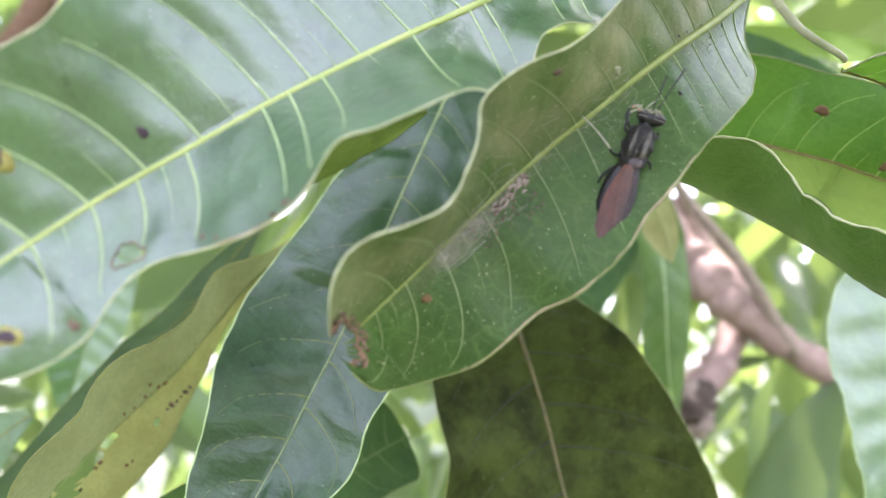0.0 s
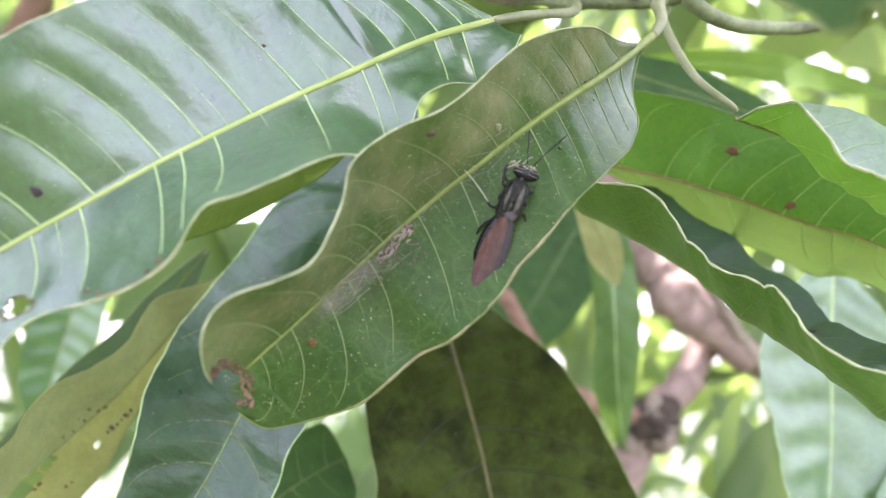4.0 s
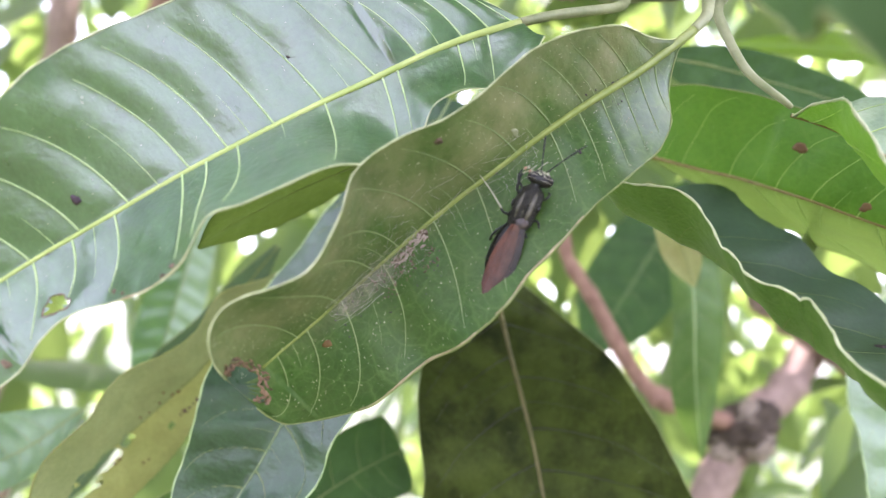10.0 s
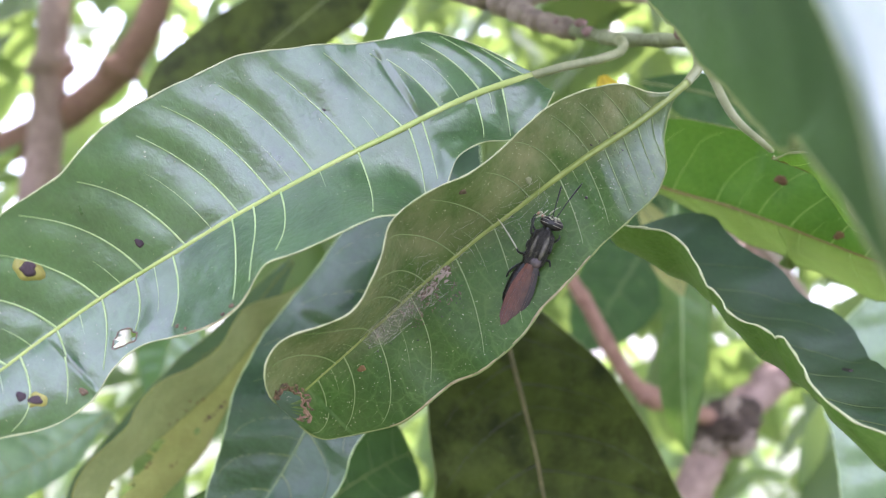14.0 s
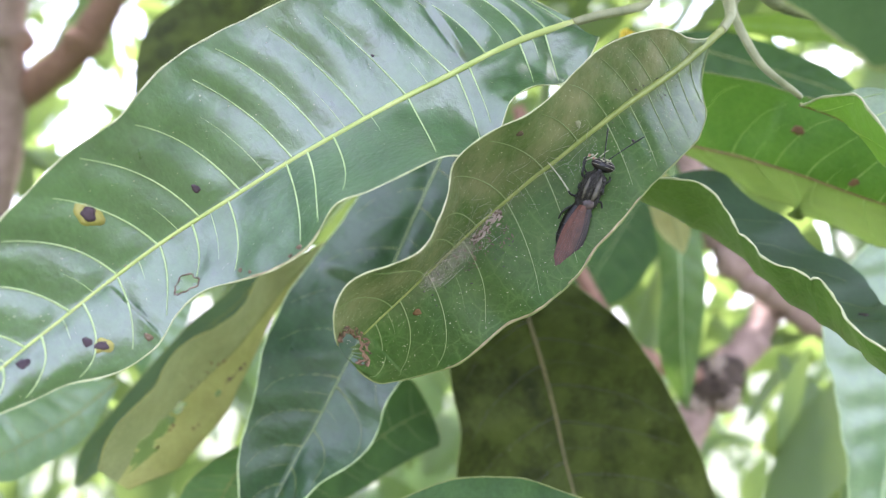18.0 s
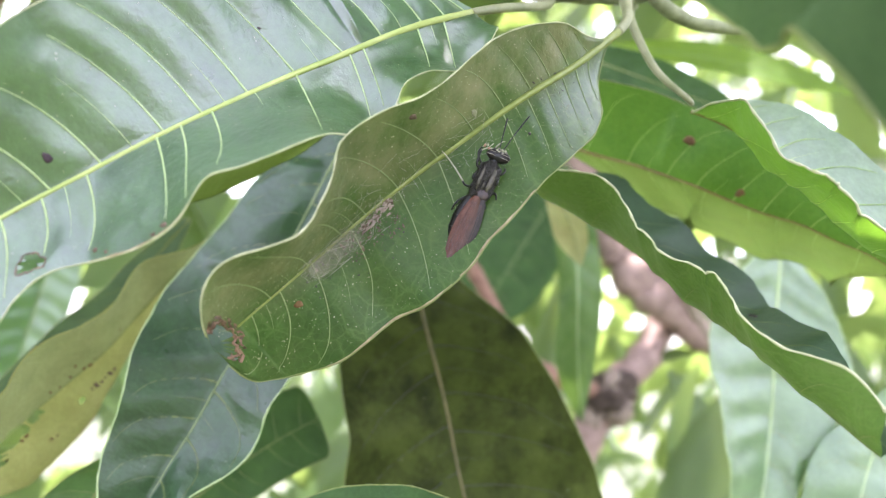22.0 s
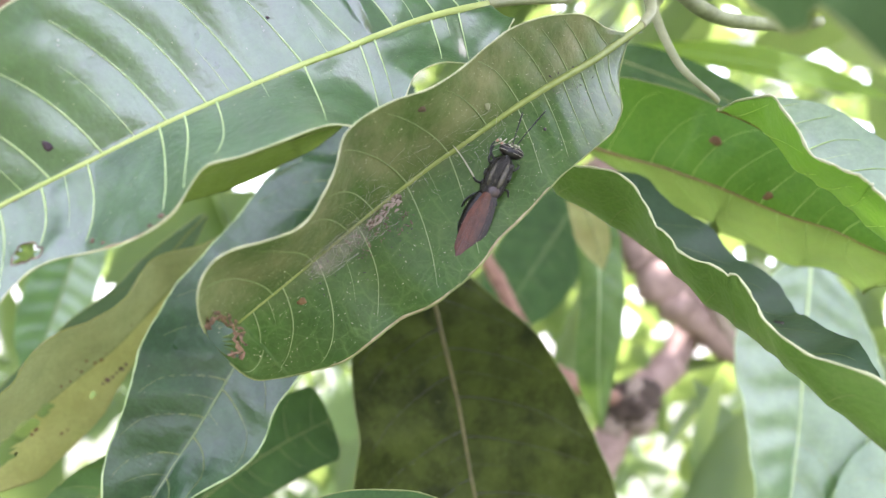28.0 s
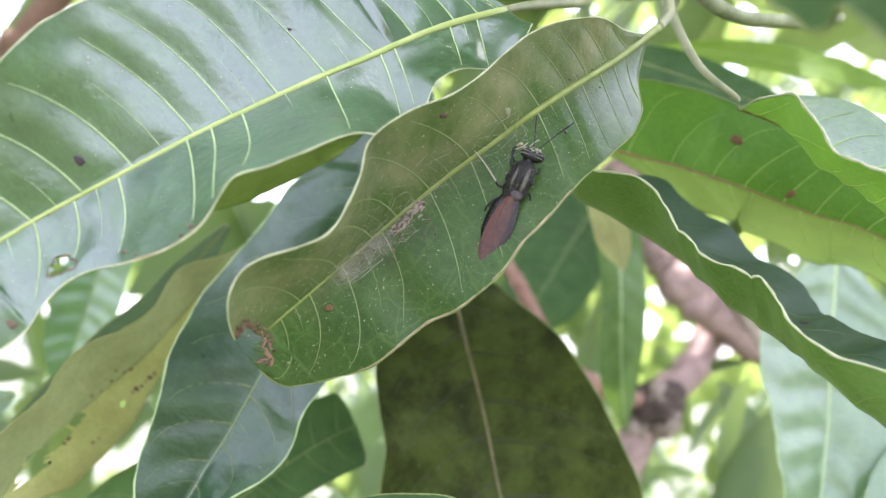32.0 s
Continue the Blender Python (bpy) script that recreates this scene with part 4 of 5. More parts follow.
leaf("ribbed green mango leaf hanging far behind, pale with sheen", Blade([0.35, -0.93, 0.1], [
    (-158, 345, 95, -1.2, 10, 1.2, 10),
    (-163, 345, 72, -12, 10, 11, 10),
    (-168, 345, 48, -16, 12, 15, 12),
    (-173, 345, 24, -17, 12, 16, 12),
    (-178, 345, 0, -14, 12, 13, 12),
    (-183, 345, -24, -0.5, 10, 0.5, 10)], veins=12, sweep=0.05, quilt=1.1, bow=0.04, seed=41), (M_LEAFMID, M_PALE_SHEEN), None, M_VEIN_DIM, None, 70, 8, 0.2, 0.7)
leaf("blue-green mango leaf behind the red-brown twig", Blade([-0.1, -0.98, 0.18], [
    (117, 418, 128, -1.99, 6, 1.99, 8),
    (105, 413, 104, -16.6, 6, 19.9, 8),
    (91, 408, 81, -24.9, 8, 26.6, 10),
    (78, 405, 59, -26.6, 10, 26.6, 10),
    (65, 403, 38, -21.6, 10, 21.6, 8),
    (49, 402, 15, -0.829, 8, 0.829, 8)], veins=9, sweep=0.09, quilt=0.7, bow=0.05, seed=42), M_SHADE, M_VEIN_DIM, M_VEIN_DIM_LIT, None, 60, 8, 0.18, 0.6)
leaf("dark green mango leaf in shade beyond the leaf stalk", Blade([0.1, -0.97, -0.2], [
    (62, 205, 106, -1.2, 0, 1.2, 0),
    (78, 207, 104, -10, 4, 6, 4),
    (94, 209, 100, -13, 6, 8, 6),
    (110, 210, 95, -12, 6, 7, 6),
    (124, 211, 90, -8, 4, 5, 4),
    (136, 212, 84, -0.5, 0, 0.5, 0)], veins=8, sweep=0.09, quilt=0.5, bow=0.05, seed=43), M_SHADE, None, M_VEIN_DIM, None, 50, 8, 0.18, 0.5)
leaf("lime green sunlit mango leaf beyond the stalks", Blade([0.1, -0.85, 0.5], [
    (112, 312, 160, -1.2, 4, 1.2, 4),
    (138, 311, 158, -9, 4, 9, 4),
    (164, 310, 155, -13, 6, 13, 6),
    (190, 310, 151, -13, 6, 13, 6),
    (216, 311, 146, -9, 4, 9, 4),
    (240, 312, 140, -0.5, 0, 0.5, 0)], veins=9, sweep=0.09, quilt=0.5, bow=0.05, seed=45), M_LIME, None, M_VEIN_LIT, None, 50, 8, 0.18, 0.5)


# ---- twigs and shoots ----
def mm(points):
    return np.array(points, float) * 0.001 + np.array([0, 0, 1.6])


def twig(label, points, r0, r1, mat, name="twig", lump=0.12, seed=1, n=40, nodes=()):
    r = np.random.RandomState(seed)
    p = spline(mm(points), np.linspace(0, 1, n))
    rad = np.linspace(r0, r1, n) * 0.001 * (1 + lump * r.uniform(-1, 1, n))
    root = thing(name, p[0], label, "branch", "twigs and branches")
    part("bark", *tube(p, rad, 10), mat, root, origin=p[0])
    for k, (u, rr) in enumerate(nodes):
        c = spline(mm(points), np.array([u]))[0]
        s = 0.001 * rr
        part("node", *blob(c, [(s, 0.2 * s, 0), (0, s, 0.2 * s), (0.1 * s, 0, s * 0.9)], 8, 12, 0.18, k + seed), mat, root, "swollen scarred twig node", p[0])
    return root


M_BUD = plain("bud_scale_red_brown", (0.10, 0.05, 0.045), (0.30, 0.19, 0.17), 0.7, 500.0, 0.0008)
knobs = [(0.05 + 0.95 * (k * 0.381 % 1), 1.2 + 0.9 * abs(math.sin(k * 1.9))) for k in range(16)]
twig("knobbly crusty brown mango twig", [(-14, 182, 138), (-2, 176, 128), (14, 167, 117), (26, 160, 107), (37, 153, 100)], 4.6, 2.6, M_TWIG, seed=2, lump=0.25, nodes=[(a, 2.3 * b * (1.2 - 0.5 * a)) for a, b in knobs])
twig("crusty brown side spur of the twig", [(8, 171, 121), (14, 170, 126), (23, 171, 133), (30, 175, 146)], 2.2, 1.2, M_TWIG, seed=22, lump=0.25, nodes=[(0.3, 2.6), (0.6, 2.0)])
twig("thin brown spur crossing the twig", [(20, 164, 112), (30, 166, 117), (42, 172, 120), (60, 180, 122)], 1.6, 0.9, M_TWIG, seed=23, lump=0.2, nodes=[(0.4, 2.0)])
shoot = twig("pale grey-green shoot bearing the leaf stalks", [(35, 154, 101), (46, 143.5, 93), (55, 138.5, 90), (64, 135.5, 88.5), (72, 133, 89), (77, 131.5, 94), (84, 131, 106), (92, 132, 124)], 1.7, 1.5, M_TWIG_GREEN, seed=12, lump=0.10, nodes=[(0.12, 2.3), (0.3, 1.9), (0.58, 2.2)])
for k in range(14):
    c = mm([(74 + 2.2 * math.sin(k * 2.4), 131.5 + 1.5 * math.cos(k * 2.4), 88 + 3.4 * (k / 14) + 0.8 * math.sin(k))])[0]
    d = unit(np.array([0.7 + 0.5 * math.sin(k * 1.7), -0.4 + 0.5 * math.cos(k * 2.9), 0.4 * math.sin(k)])) * 0.0016
    e = unit(np.cross(d, (0.2, 0.9, 0.3))) * 0.0008
    part("bud_scale", *blob(c, [d, e, unit(np.cross(d, e)) * 0.0004], 5, 8, 0.2, k), M_BUD, shoot, "small red-brown bud scale", np.array(shoot.location))
for k, (x, y, z) in enumerate([(40, 147.5, 96.5), (60.5, 135.6, 89.6), (33, 154.5, 102.5), (38.5, 150.5, 100.2)]):
    part("leaf_scar", *blob(mm([(x, y - 0.9, z)])[0], [(0.0016, 0.0004, 0), (0, 0.001, 0.0002), (0.0002, 0, 0.0014)], 7, 10, 0.2, k), M_BUD, shoot, "red-brown leaf scar", np.array(shoot.location))
twig("grey-brown side twig beyond the leaf stalks", [(71, 133, 89), (76, 134, 85), (84, 136, 83), (97, 138, 83.5), (108, 140, 86)], 1.9, 1.4, M_TWIG_GREEN, seed=3, lump=0.05)
twig("grey-green upright twig stub", [(66, 134.5, 87), (69, 133, 93), (73, 131, 101), (78, 130, 116), (84, 132, 140)], 1.4, 1.8, M_TWIG_GREEN, seed=4)
twig("smooth red-brown twig behind the leaves", [(20, 345, 130), (35.8, 354, 81), (40.3, 357.6, 64), (53.5, 363.3, 44.4), (68.1, 370.1, 19.1), (80, 375, 2.3), (92, 378.5, -6), (117, 390, -14), (137, 405, -18)], 3.6, 5.4, M_TWIG_RED, seed=5, nodes=[(0.72, 6.5), (0.76, 6.8)])
twig("thick brown branch with a dark knot", [(105, 400, -110), (111.6, 404, -80), (118, 403, -56), (128, 406, -36), (137.4, 409.7, -20), (150, 420, -10), (165, 430, 0), (186, 446, 28), (192, 455, 50), (176, 470, 85), (165, 480, 120)], 11.0, 9.0, M_TWIG_PINK, "branch", 0.08, 6, 60, nodes=[(0.62, 12.0)])
twig("thick pinkish-brown limb crossing behind", [(120, 428, 135), (142, 424, 84), (152, 420, 66), (165, 419, 48), (186, 424, 33), (209, 431, 17), (250, 440, -6)], 13.0, 9.0, M_TWIG_PINK, "branch", 0.16, 9, 40, nodes=[(0.42, 17.0), (0.55, 14.0)])
twig("thin dark twig along the limb", [(130, 385, 110), (148, 389, 87), (160, 395, 76), (172, 402, 65), (186, 409, 47), (199, 418, 29), (214, 425, 10)], 3.0, 4.0, M_TWIG, "twig", 0.12, 10)
k = thing("branch_knot", mm([(137, 405, -20)])[0], "dark rough knot on the brown branch", "branch knot", "twigs and branches")
part("burl", *blob(mm([(137, 405, -20)])[0], [(0.017, 0.004, 0.003), (-0.003, 0.014, 0), (0.002, 0, 0.015)], 22, 28, 0.3, 5), M_KNOT, k, origin=mm([(137, 405, -20)])[0])
for n, (x, y, z, r) in enumerate([(128, 401, -30, 9), (146, 403, -14, 8), (136, 397, -12, 7), (126, 399, -16, 7), (143, 398, -28, 8)]):
    part("burl", *blob(mm([(x, y, z)])[0], [(0.001 * r, 0.001, 0.002), (-0.001, 0.0008 * r, 0), (0.001, 0, 0.0011 * r)], 12, 16, 0.32, n), M_KNOT if n % 2 else M_TWIG, k, origin=mm([(137, 405, -20)])[0])
twig("brown tree limb far behind", [(-570, 690, 640), (-558, 690, 430), (-553, 690, 330), (-556, 700, 200), (-590, 720, 0), (-600, 730, -300)], 16, 22, M_TWIG_PINK, "branch", 0.05, 7, nodes=[(0.4, 24)])
twig("red-brown slanting limb far behind", [(-440, 690, 560), (-425, 690, 420), (-470, 700, 330), (-560, 710, 265), (-700, 720, 200)], 15, 20, M_TWIG_RED, "branch", 0.05, 8, nodes=[(0.5, 22)])


# ---- the fly ----
M_FLY_BLACK = plain("fly_black_shell", (0.003, 0.003, 0.003), (0.012, 0.011, 0.010), 0.32, 900.0, 0.0003, spec=0.4)
M_FLY_THORAX = plain("fly_thorax_bronze_grey", (0.0015, 0.0015, 0.0015), (0.030, 0.026, 0.019), 0.36, 1300.0, 0.0010, spec=0.45, strength=0.9)
# dark plate whose pinkish highlight is put into the colour
M_FLY_SCUTELLUM = plain("fly_scutellum_sheen", (0.015, 0.010, 0.010), (0.10, 0.072, 0.068), 0.3, 900.0, 0.0003, spec=0.4)
M_FLY_EYE = plain("fly_eye_dark_banded", (0.006, 0.005, 0.006), (0.026, 0.020, 0.019), 0.3, 1500.0, 0.0001, spec=0.25)
M_FLY_PALE = plain("fly_pale_tarsus", (0.26, 0.26, 0.17), (0.46, 0.44, 0.32), 0.5)
M_FLY_FACE = plain("fly_face_pale_marks", (0.05, 0.045, 0.035), (0.35, 0.32, 0.25), 0.4, 1600.0, 0.0001)


def wing_material(name, tip, root, dark):
    """Veined wing skin: tip colour to root colour along its length, darker towards the inner edge."""
    m, t, p = nodes_of(name)
    uv = t.nodes.new("ShaderNodeUVMap")
    sp = t.nodes.new("ShaderNodeSeparateXYZ")
    t.links.new(uv.outputs[0], sp.inputs[0])
    n = node(t, "ShaderNodeTexNoise", Scale=420.0, Detail=7.0, Roughness=0.7, Distortion=0.6)
    t.links.new(uv_mm(t, 0.0008, 0.0022), n.inputs["Vector"])
    blotch = node(t, "ShaderNodeTexNoise", Scale=600.0, Detail=4.0, Roughness=0.6)
    t.links.new(uv_mm(t, 0.001, 0.001), blotch.inputs["Vector"])
    along = node(t, "ShaderNodeMapRange")
    along.inputs[1].default_value, along.inputs[2].default_value = 0.5, 11.0
    t.links.new(sp.outputs[0], along.inputs[0])
    c = mix(t, along.outputs[0], tip, root)
    across = node(t, "ShaderNodeMapRange")
    across.inputs[1].default_value, across.inputs[2].default_value, across.inputs[3].default_value, across.inputs[4].default_value = -1.9, 0.3, 1.0, 0.0
    t.links.new(sp.outputs[1], across.inputs[0])
    c = mix(t, across.outputs[0], c, dark)
    c = mix(t, 0.55, c, ramp(t, n.outputs["Fac"], [(0.3, (0.15, 0.15, 0.15)), (0.7, (0.85, 0.85, 0.85))]), "OVERLAY")
    c = mix(t, 0.4, c, ramp(t, blotch.outputs["Fac"], [(0.35, (0.2, 0.2, 0.2)), (0.65, (0.8, 0.8, 0.8))]), "OVERLAY")
    t.links.new(c, p.inputs["Base Color"])
    p.inputs["Roughness"].default_value, p.inputs["Specular IOR Level"].default_value = 0.33, 0.5
    bp = node(t, "ShaderNodeBump", Strength=0.8, Distance=0.0005)
    t.links.new(n.outputs["Fac"], bp.inputs["Height"])
    t.links.new(bp.outputs[0], p.inputs["Normal"])
    return m


M_WING = wing_material("fly_wing_red_brown", (0.085, 0.030, 0.022), (0.100, 0.033, 0.016), (0.032, 0.015, 0.013))
M_WING_DARK = wing_material("fly_wing_dark_brown", (0.030, 0.017, 0.016), (0.016, 0.010, 0.009), (0.006, 0.005, 0.005))
M_FLY_STRIPE = plain("fly_stripe_grey_olive", (0.004, 0.004, 0.003), (0.125, 0.112, 0.08), 0.40, 900.0, 0.0002, spec=0.4)
M_FLY_ORANGE = plain("fly_foot_orange_pink", (0.30, 0.12, 0.07), (0.50, 0.30, 0.22), 0.5)
M_WING_VEIN = plain("fly_wing_vein", (0.03, 0.012, 0.010), (0.09, 0.04, 0.032), 0.5)
fx = unit(np.array([0.388, -0.038, 0.921]))
fz = np.array([-0.10, -0.966, 0.12])
fz = unit(fz - fx * (fz @ fx))
fy = np.cross(fz, fx)
FLY = np.array([0.0231, 0.1007, 1.6190]) - 0.0012 * fx


def on_fly(p):
    p = np.asarray(p, float) * 0.001
    return FLY + 1.12 * p[..., 0:1] * fx + 1.05 * p[..., 1:2] * fy + p[..., 2:3] * fz


def fly_blob(c, ax, **k):
    a = np.array([ax[0] * fx, ax[1] * fy, ax[2] * fz]) * 0.001
    return blob(on_fly(np.array(c, float)), a, **k)


def wing_width(s):
    return (0.42 + 0.58 * np.sin(np.minimum(1.0, s * 2.2) * np.pi / 2)) * np.sqrt(np.maximum(0.0, 1 - np.maximum(0.0, (s - 0.35) / 0.65) ** 2.2)) + 0.01


def wing(root_x, y0, half, z0, bend):
    """A long rounded wing that tapers to its root, slightly arched."""
    v, uvs, nx, ny = [], [], 26, 9
    for i in range(nx):
        s = i / (nx - 1)
        x = root_x * (1 - s)
        w = half * wing_width(s)
        for j in range(ny):
            q = -1 + 2 * j / (ny - 1)
            v.append((x, y0 + bend * math.sin(s * math.pi) + q * w, z0 + 0.45 * (1 - q * q) * (1 - 0.3 * s) - 0.5 * s + 0.03 * math.sin(9 * q + 5 * s)))
            uvs.append((x, q * w))
    f = [(i * ny + j, (i + 1) * ny + j, (i + 1) * ny + j + 1, i * ny + j + 1) for i in range(nx - 1) for j in range(ny - 1)]
    return np.array(v), f, np.array(uvs)


fly = thing("fly", on_fly(np.array([9.0, 0.0, -2.4])), "black soldier fly with red-brown folded wings on the leaf", "fly")
fo = np.array(fly.location)
thorax = part("thorax", *join(fly_blob((15.4, 0, -0.8), (3.5, 2.2, 1.6), rings=20, segs=26, rough=0.03, seed=2), fly_blob((13.4, 0.0, -0.85), (2.6, 2.1, 1.25), rings=14, segs=20, rough=0.03, seed=3), fly_blob((17.0, 1.3, -0.5), (0.9, 0.7, 0.6), rings=8, segs=12, rough=0.05, seed=4), fly_blob((17.0, -1.3, -0.5), (0.9, 0.7, 0.6), rings=8, segs=12, rough=0.05, seed=5)), M_FLY_THORAX, fly, "bronze-grey shiny thorax", fo)
for q, wide in ((-1.15, 0.42), (-0.2, 0.16), (0.75, 0.30)):
    part("stripe", *tube(on_fly(np.array([(12.9, q * 0.85, 0.22), (14.0, q, 0.60), (15.2, q, 0.72), (16.4, q * 0.95, 0.56), (17.5, q * 0.75, 0.16)])), [0.00012, 0.001 * wide, 0.00105 * wide, 0.0009 * wide, 0.0001], 10, 0.35, fz), M_FLY_STRIPE, thorax, "paler greyish stripe along the thorax", fo)
for x, y, z, ax in ((13.3, 1.75, -0.35, 0.55), (15.0, 2.05, -0.5, 0.7), (16.7, 1.7, -0.25, 0.6), (15.2, -2.0, -0.4, 0.6)):
    part("side_plate", *fly_blob((x, y, z), (ax, 0.32, 0.42), rings=8, segs=12, rough=0.1, seed=int(x * 7)), M_FLY_BLACK, thorax, "black bulging side plate", fo)
part("scutellum", *fly_blob((12.6, -0.55, 0.02), (1.0, 1.15, 0.48), rings=12, segs=18, rough=0.04), M_FLY_SCUTELLUM, fly, "mauve-brown plate behind the thorax", fo)
part("head", *fly_blob((19.35, -0.35, -0.75), (1.1, 2.05, 1.05), rings=12, segs=18), M_FLY_BLACK, fly, "black head with pale marks", fo)
part("neck", *tube(on_fly(np.array([(17.8, 0, -0.9), (19.0, -0.2, -0.8)])), [0.0008, 0.0007], 10), M_FLY_BLACK, fly, "", fo)
for q in (0.9, -0.95):
    eye = part("eye", *fly_blob((19.45, q * 1.05 - 0.3, -0.45), (0.95, 1.2, 0.74), rings=14, segs=18), M_FLY_EYE, fly, "large dark banded eye", fo)
    for k in (-0.28, 0.28):
        ang = np.linspace(0.15 * np.pi, 0.85 * np.pi, 12)
        part("eye_band", *tube(on_fly(np.stack([19.45 + k + 0 * ang, q * 1.05 - 0.3 + 1.15 * np.cos(ang), -0.45 + 0.73 * np.sin(ang)], -1)), 0.00006, 5), M_FLY_FACE, eye, "thin paler band across the eye", fo)
rh = np.random.RandomState(41)
hairs = []
for k in range(150):
    hx, hy = rh.uniform(12.6, 18.0), rh.uniform(-1.9, 1.9)
    hz = -0.8 + 1.6 * math.sqrt(max(0.02, 1 - ((hx - 15.2) / 3.6) ** 2 - (hy / 2.25) ** 2))
    tipv = np.array([hx + rh.normal(-0.25, 0.2), hy * 1.12 + rh.normal(0, 0.15), hz + rh.uniform(0.2, 0.5)])
    hairs.append(tube(on_fly(np.array([(hx, hy, hz - 0.1), tipv])), [0.000018, 0.000007], 3, cap=False))
part("hairs", *join(*hairs), M_FLY_STRIPE, thorax, "short pale hairs", fo)
feelers = []
for pts in ([(20.3, -0.7, -0.1), (21.5, -1.3, 0.4), (23.2, -2.1, 0.8), (25.0, -3.0, 1.1), (26.6, -3.8, 1.3)], [(20.3, -0.1, -0.1), (21.6, 0.2, 0.3), (23.4, 0.65, 0.6), (25.4, 1.15, 0.8)]):
    hinge = on_fly(np.array(pts[0], float))
    pp = spline(on_fly(np.array(pts)), np.linspace(0, 1, 18))
    feeler = part("antenna", *tube(pp, 0.00075 * np.array([0.16, 0.14, 0.13, 0.15, 0.13, 0.12, 0.14, 0.12, 0.13, 0.15, 0.16, 0.18, 0.19, 0.20, 0.20, 0.19, 0.16, 0.06]), 7), M_FLY_BLACK, fly, "thin black feeler with a thicker tip", hinge)
    feeler.location = hinge - fo
    feelers.append((feeler, hinge - fo))
abdomen = part("abdomen", *fly_blob((8.0, 0.55, -1.15), (5.7, 2.25, 0.95), rings=18, segs=20), M_FLY_BLACK, fly, "flat black abdomen", fo)
for x in (4.4, 6.2, 8.2, 10.0):
    s = math.sqrt(max(0.05, 1 - ((x - 8.0) / 5.7) ** 2))
    ang = np.linspace(0, np.pi, 14)
    part("segment_ring", *tube(on_fly(np.stack([0 * ang + x, 0.55 + 2.27 * s * np.cos(ang), -1.15 + 0.97 * s * np.sin(ang)], -1)), 0.00007, 5), M_FLY_THORAX, abdomen, "", fo)
for spec in ((11.9, -0.95, 1.45, -0.35, -0.15, "dark brown second wing folded beneath"), (12.0, 0.0, 1.65, 0.05, 0.12, "glossy red-brown translucent wing")):
    v, f, uvs = wing(*spec[:5])
    w = part("wing", on_fly(v), f, M_WING if spec[3] > 0 else M_WING_DARK, fly, spec[5], fo, uv=uvs)
    for k in (-0.8, -0.45, -0.1, 0.3, 0.65):
        s = np.linspace(0.08, 0.82, 16)
        half = spec[2] * wing_width(s)
        q = k * (0.35 + 0.65 * s) + 0.06 * np.sin(7 * s + 3 * k)
        part("wing_vein", *tube(on_fly(np.stack([spec[0] * (1 - s), spec[1] + spec[4] * np.sin(s * np.pi) + q * half, spec[3] + 0.45 * (1 - q * q) * (1 - 0.3 * s) - 0.5 * s + 0.03 * np.sin(9 * q + 5 * s) + 0.02], -1)), 0.00004, 5), M_WING_VEIN, w, "", fo)


for k in range(9):
    part("face_mark", *fly_blob((20.25 + 0.25 * math.sin(k * 2.3), -0.9 + 0.3 * k * 0.8 - 0.5, 0.15 - 0.08 * abs(k - 3)), (0.22, 0.26, 0.16), rings=5, segs=8, rough=0.2, seed=k), M_FLY_PALE if k % 2 else M_FLY_FACE, fly, "small pale facial bristles", fo)


def leg(points, thick, pale_from):
    p = spline(on_fly(np.array(points, float)), np.linspace(0, 1, 22))
    r = np.linspace(thick, 0.10, 22) * 0.001
    k = min(int(pale_from * 22), 21)
    femur = part("leg", *tube(p[:k + 1], r[:k + 1], 7), M_FLY_BLACK, fly, "black jointed leg", fo)
    if k < 20:
        part("tarsus", *tube(p[k:], r[k:] * 0.85, 6), M_FLY_PALE, femur, "pale whitish foot", fo)


leg([(13.4, 1.6, -1.3), (13.2, 2.9, -0.9), (13.9, 3.9, -0.6), (15.4, 6.2, -0.8), (16.6, 8.3, -1.3), (17.3, 9.9, -1.9)], 0.24, 0.36)
leg([(16.6, 1.4, -1.2), (16.9, 2.4, -0.9), (17.9, 2.7, -0.7), (19.3, 2.8, -0.9), (20.4, 1.9, -1.2), (21.4, 1.5, -1.8)], 0.28, 0.62)
leg([(12.0, 1.6, -1.6), (10.8, 2.7, -1.4), (9.6, 3.2, -1.2), (8.4, 3.3, -2.0), (7.4, 3.0, -2.4)], 0.24, 1.0)
leg([(16.6, -1.3, -1.4), (17.2, -2.1, -1.4), (18.0, -2.3, -1.9), (18.4, -1.9, -2.4)], 0.26, 1.0)
leg([(13.6, -1.6, -1.5), (13.8, -2.4, -1.5), (13.0, -2.9, -2.0), (12.4, -2.9, -2.5)], 0.26, 1.0)
leg([(11.6, -1.4, -1.7), (10.6, -2.1, -1.7), (9.8, -2.3, -2.0), (9.0, -2.2, -2.4)], 0.26, 1.0)

leg([(17.2, 1.5, -1.2), (18.4, 2.9, -0.7), (19.6, 3.0, -0.5), (20.5, 2.2, -0.3)], 0.22, 0.75)
for k in range(4):
    part("foot_pad", *fly_blob((20.2 + 0.28 * math.sin(k * 1.9), 2.5 - 0.42 * k, -0.35 + 0.1 * (k % 2)), (0.30, 0.24, 0.2), rings=6, segs=9, rough=0.2, seed=k), M_FLY_ORANGE if k % 2 == 0 else M_FLY_PALE, fly, "orange-pink and cream front foot", fo)
leg([(16.8, 0.8, -1.4), (20.2, 0.9, -1.3), (21.4, 0.5, -1.1), (22.3, -0.1, -1.2)], 0.18, 0.45)


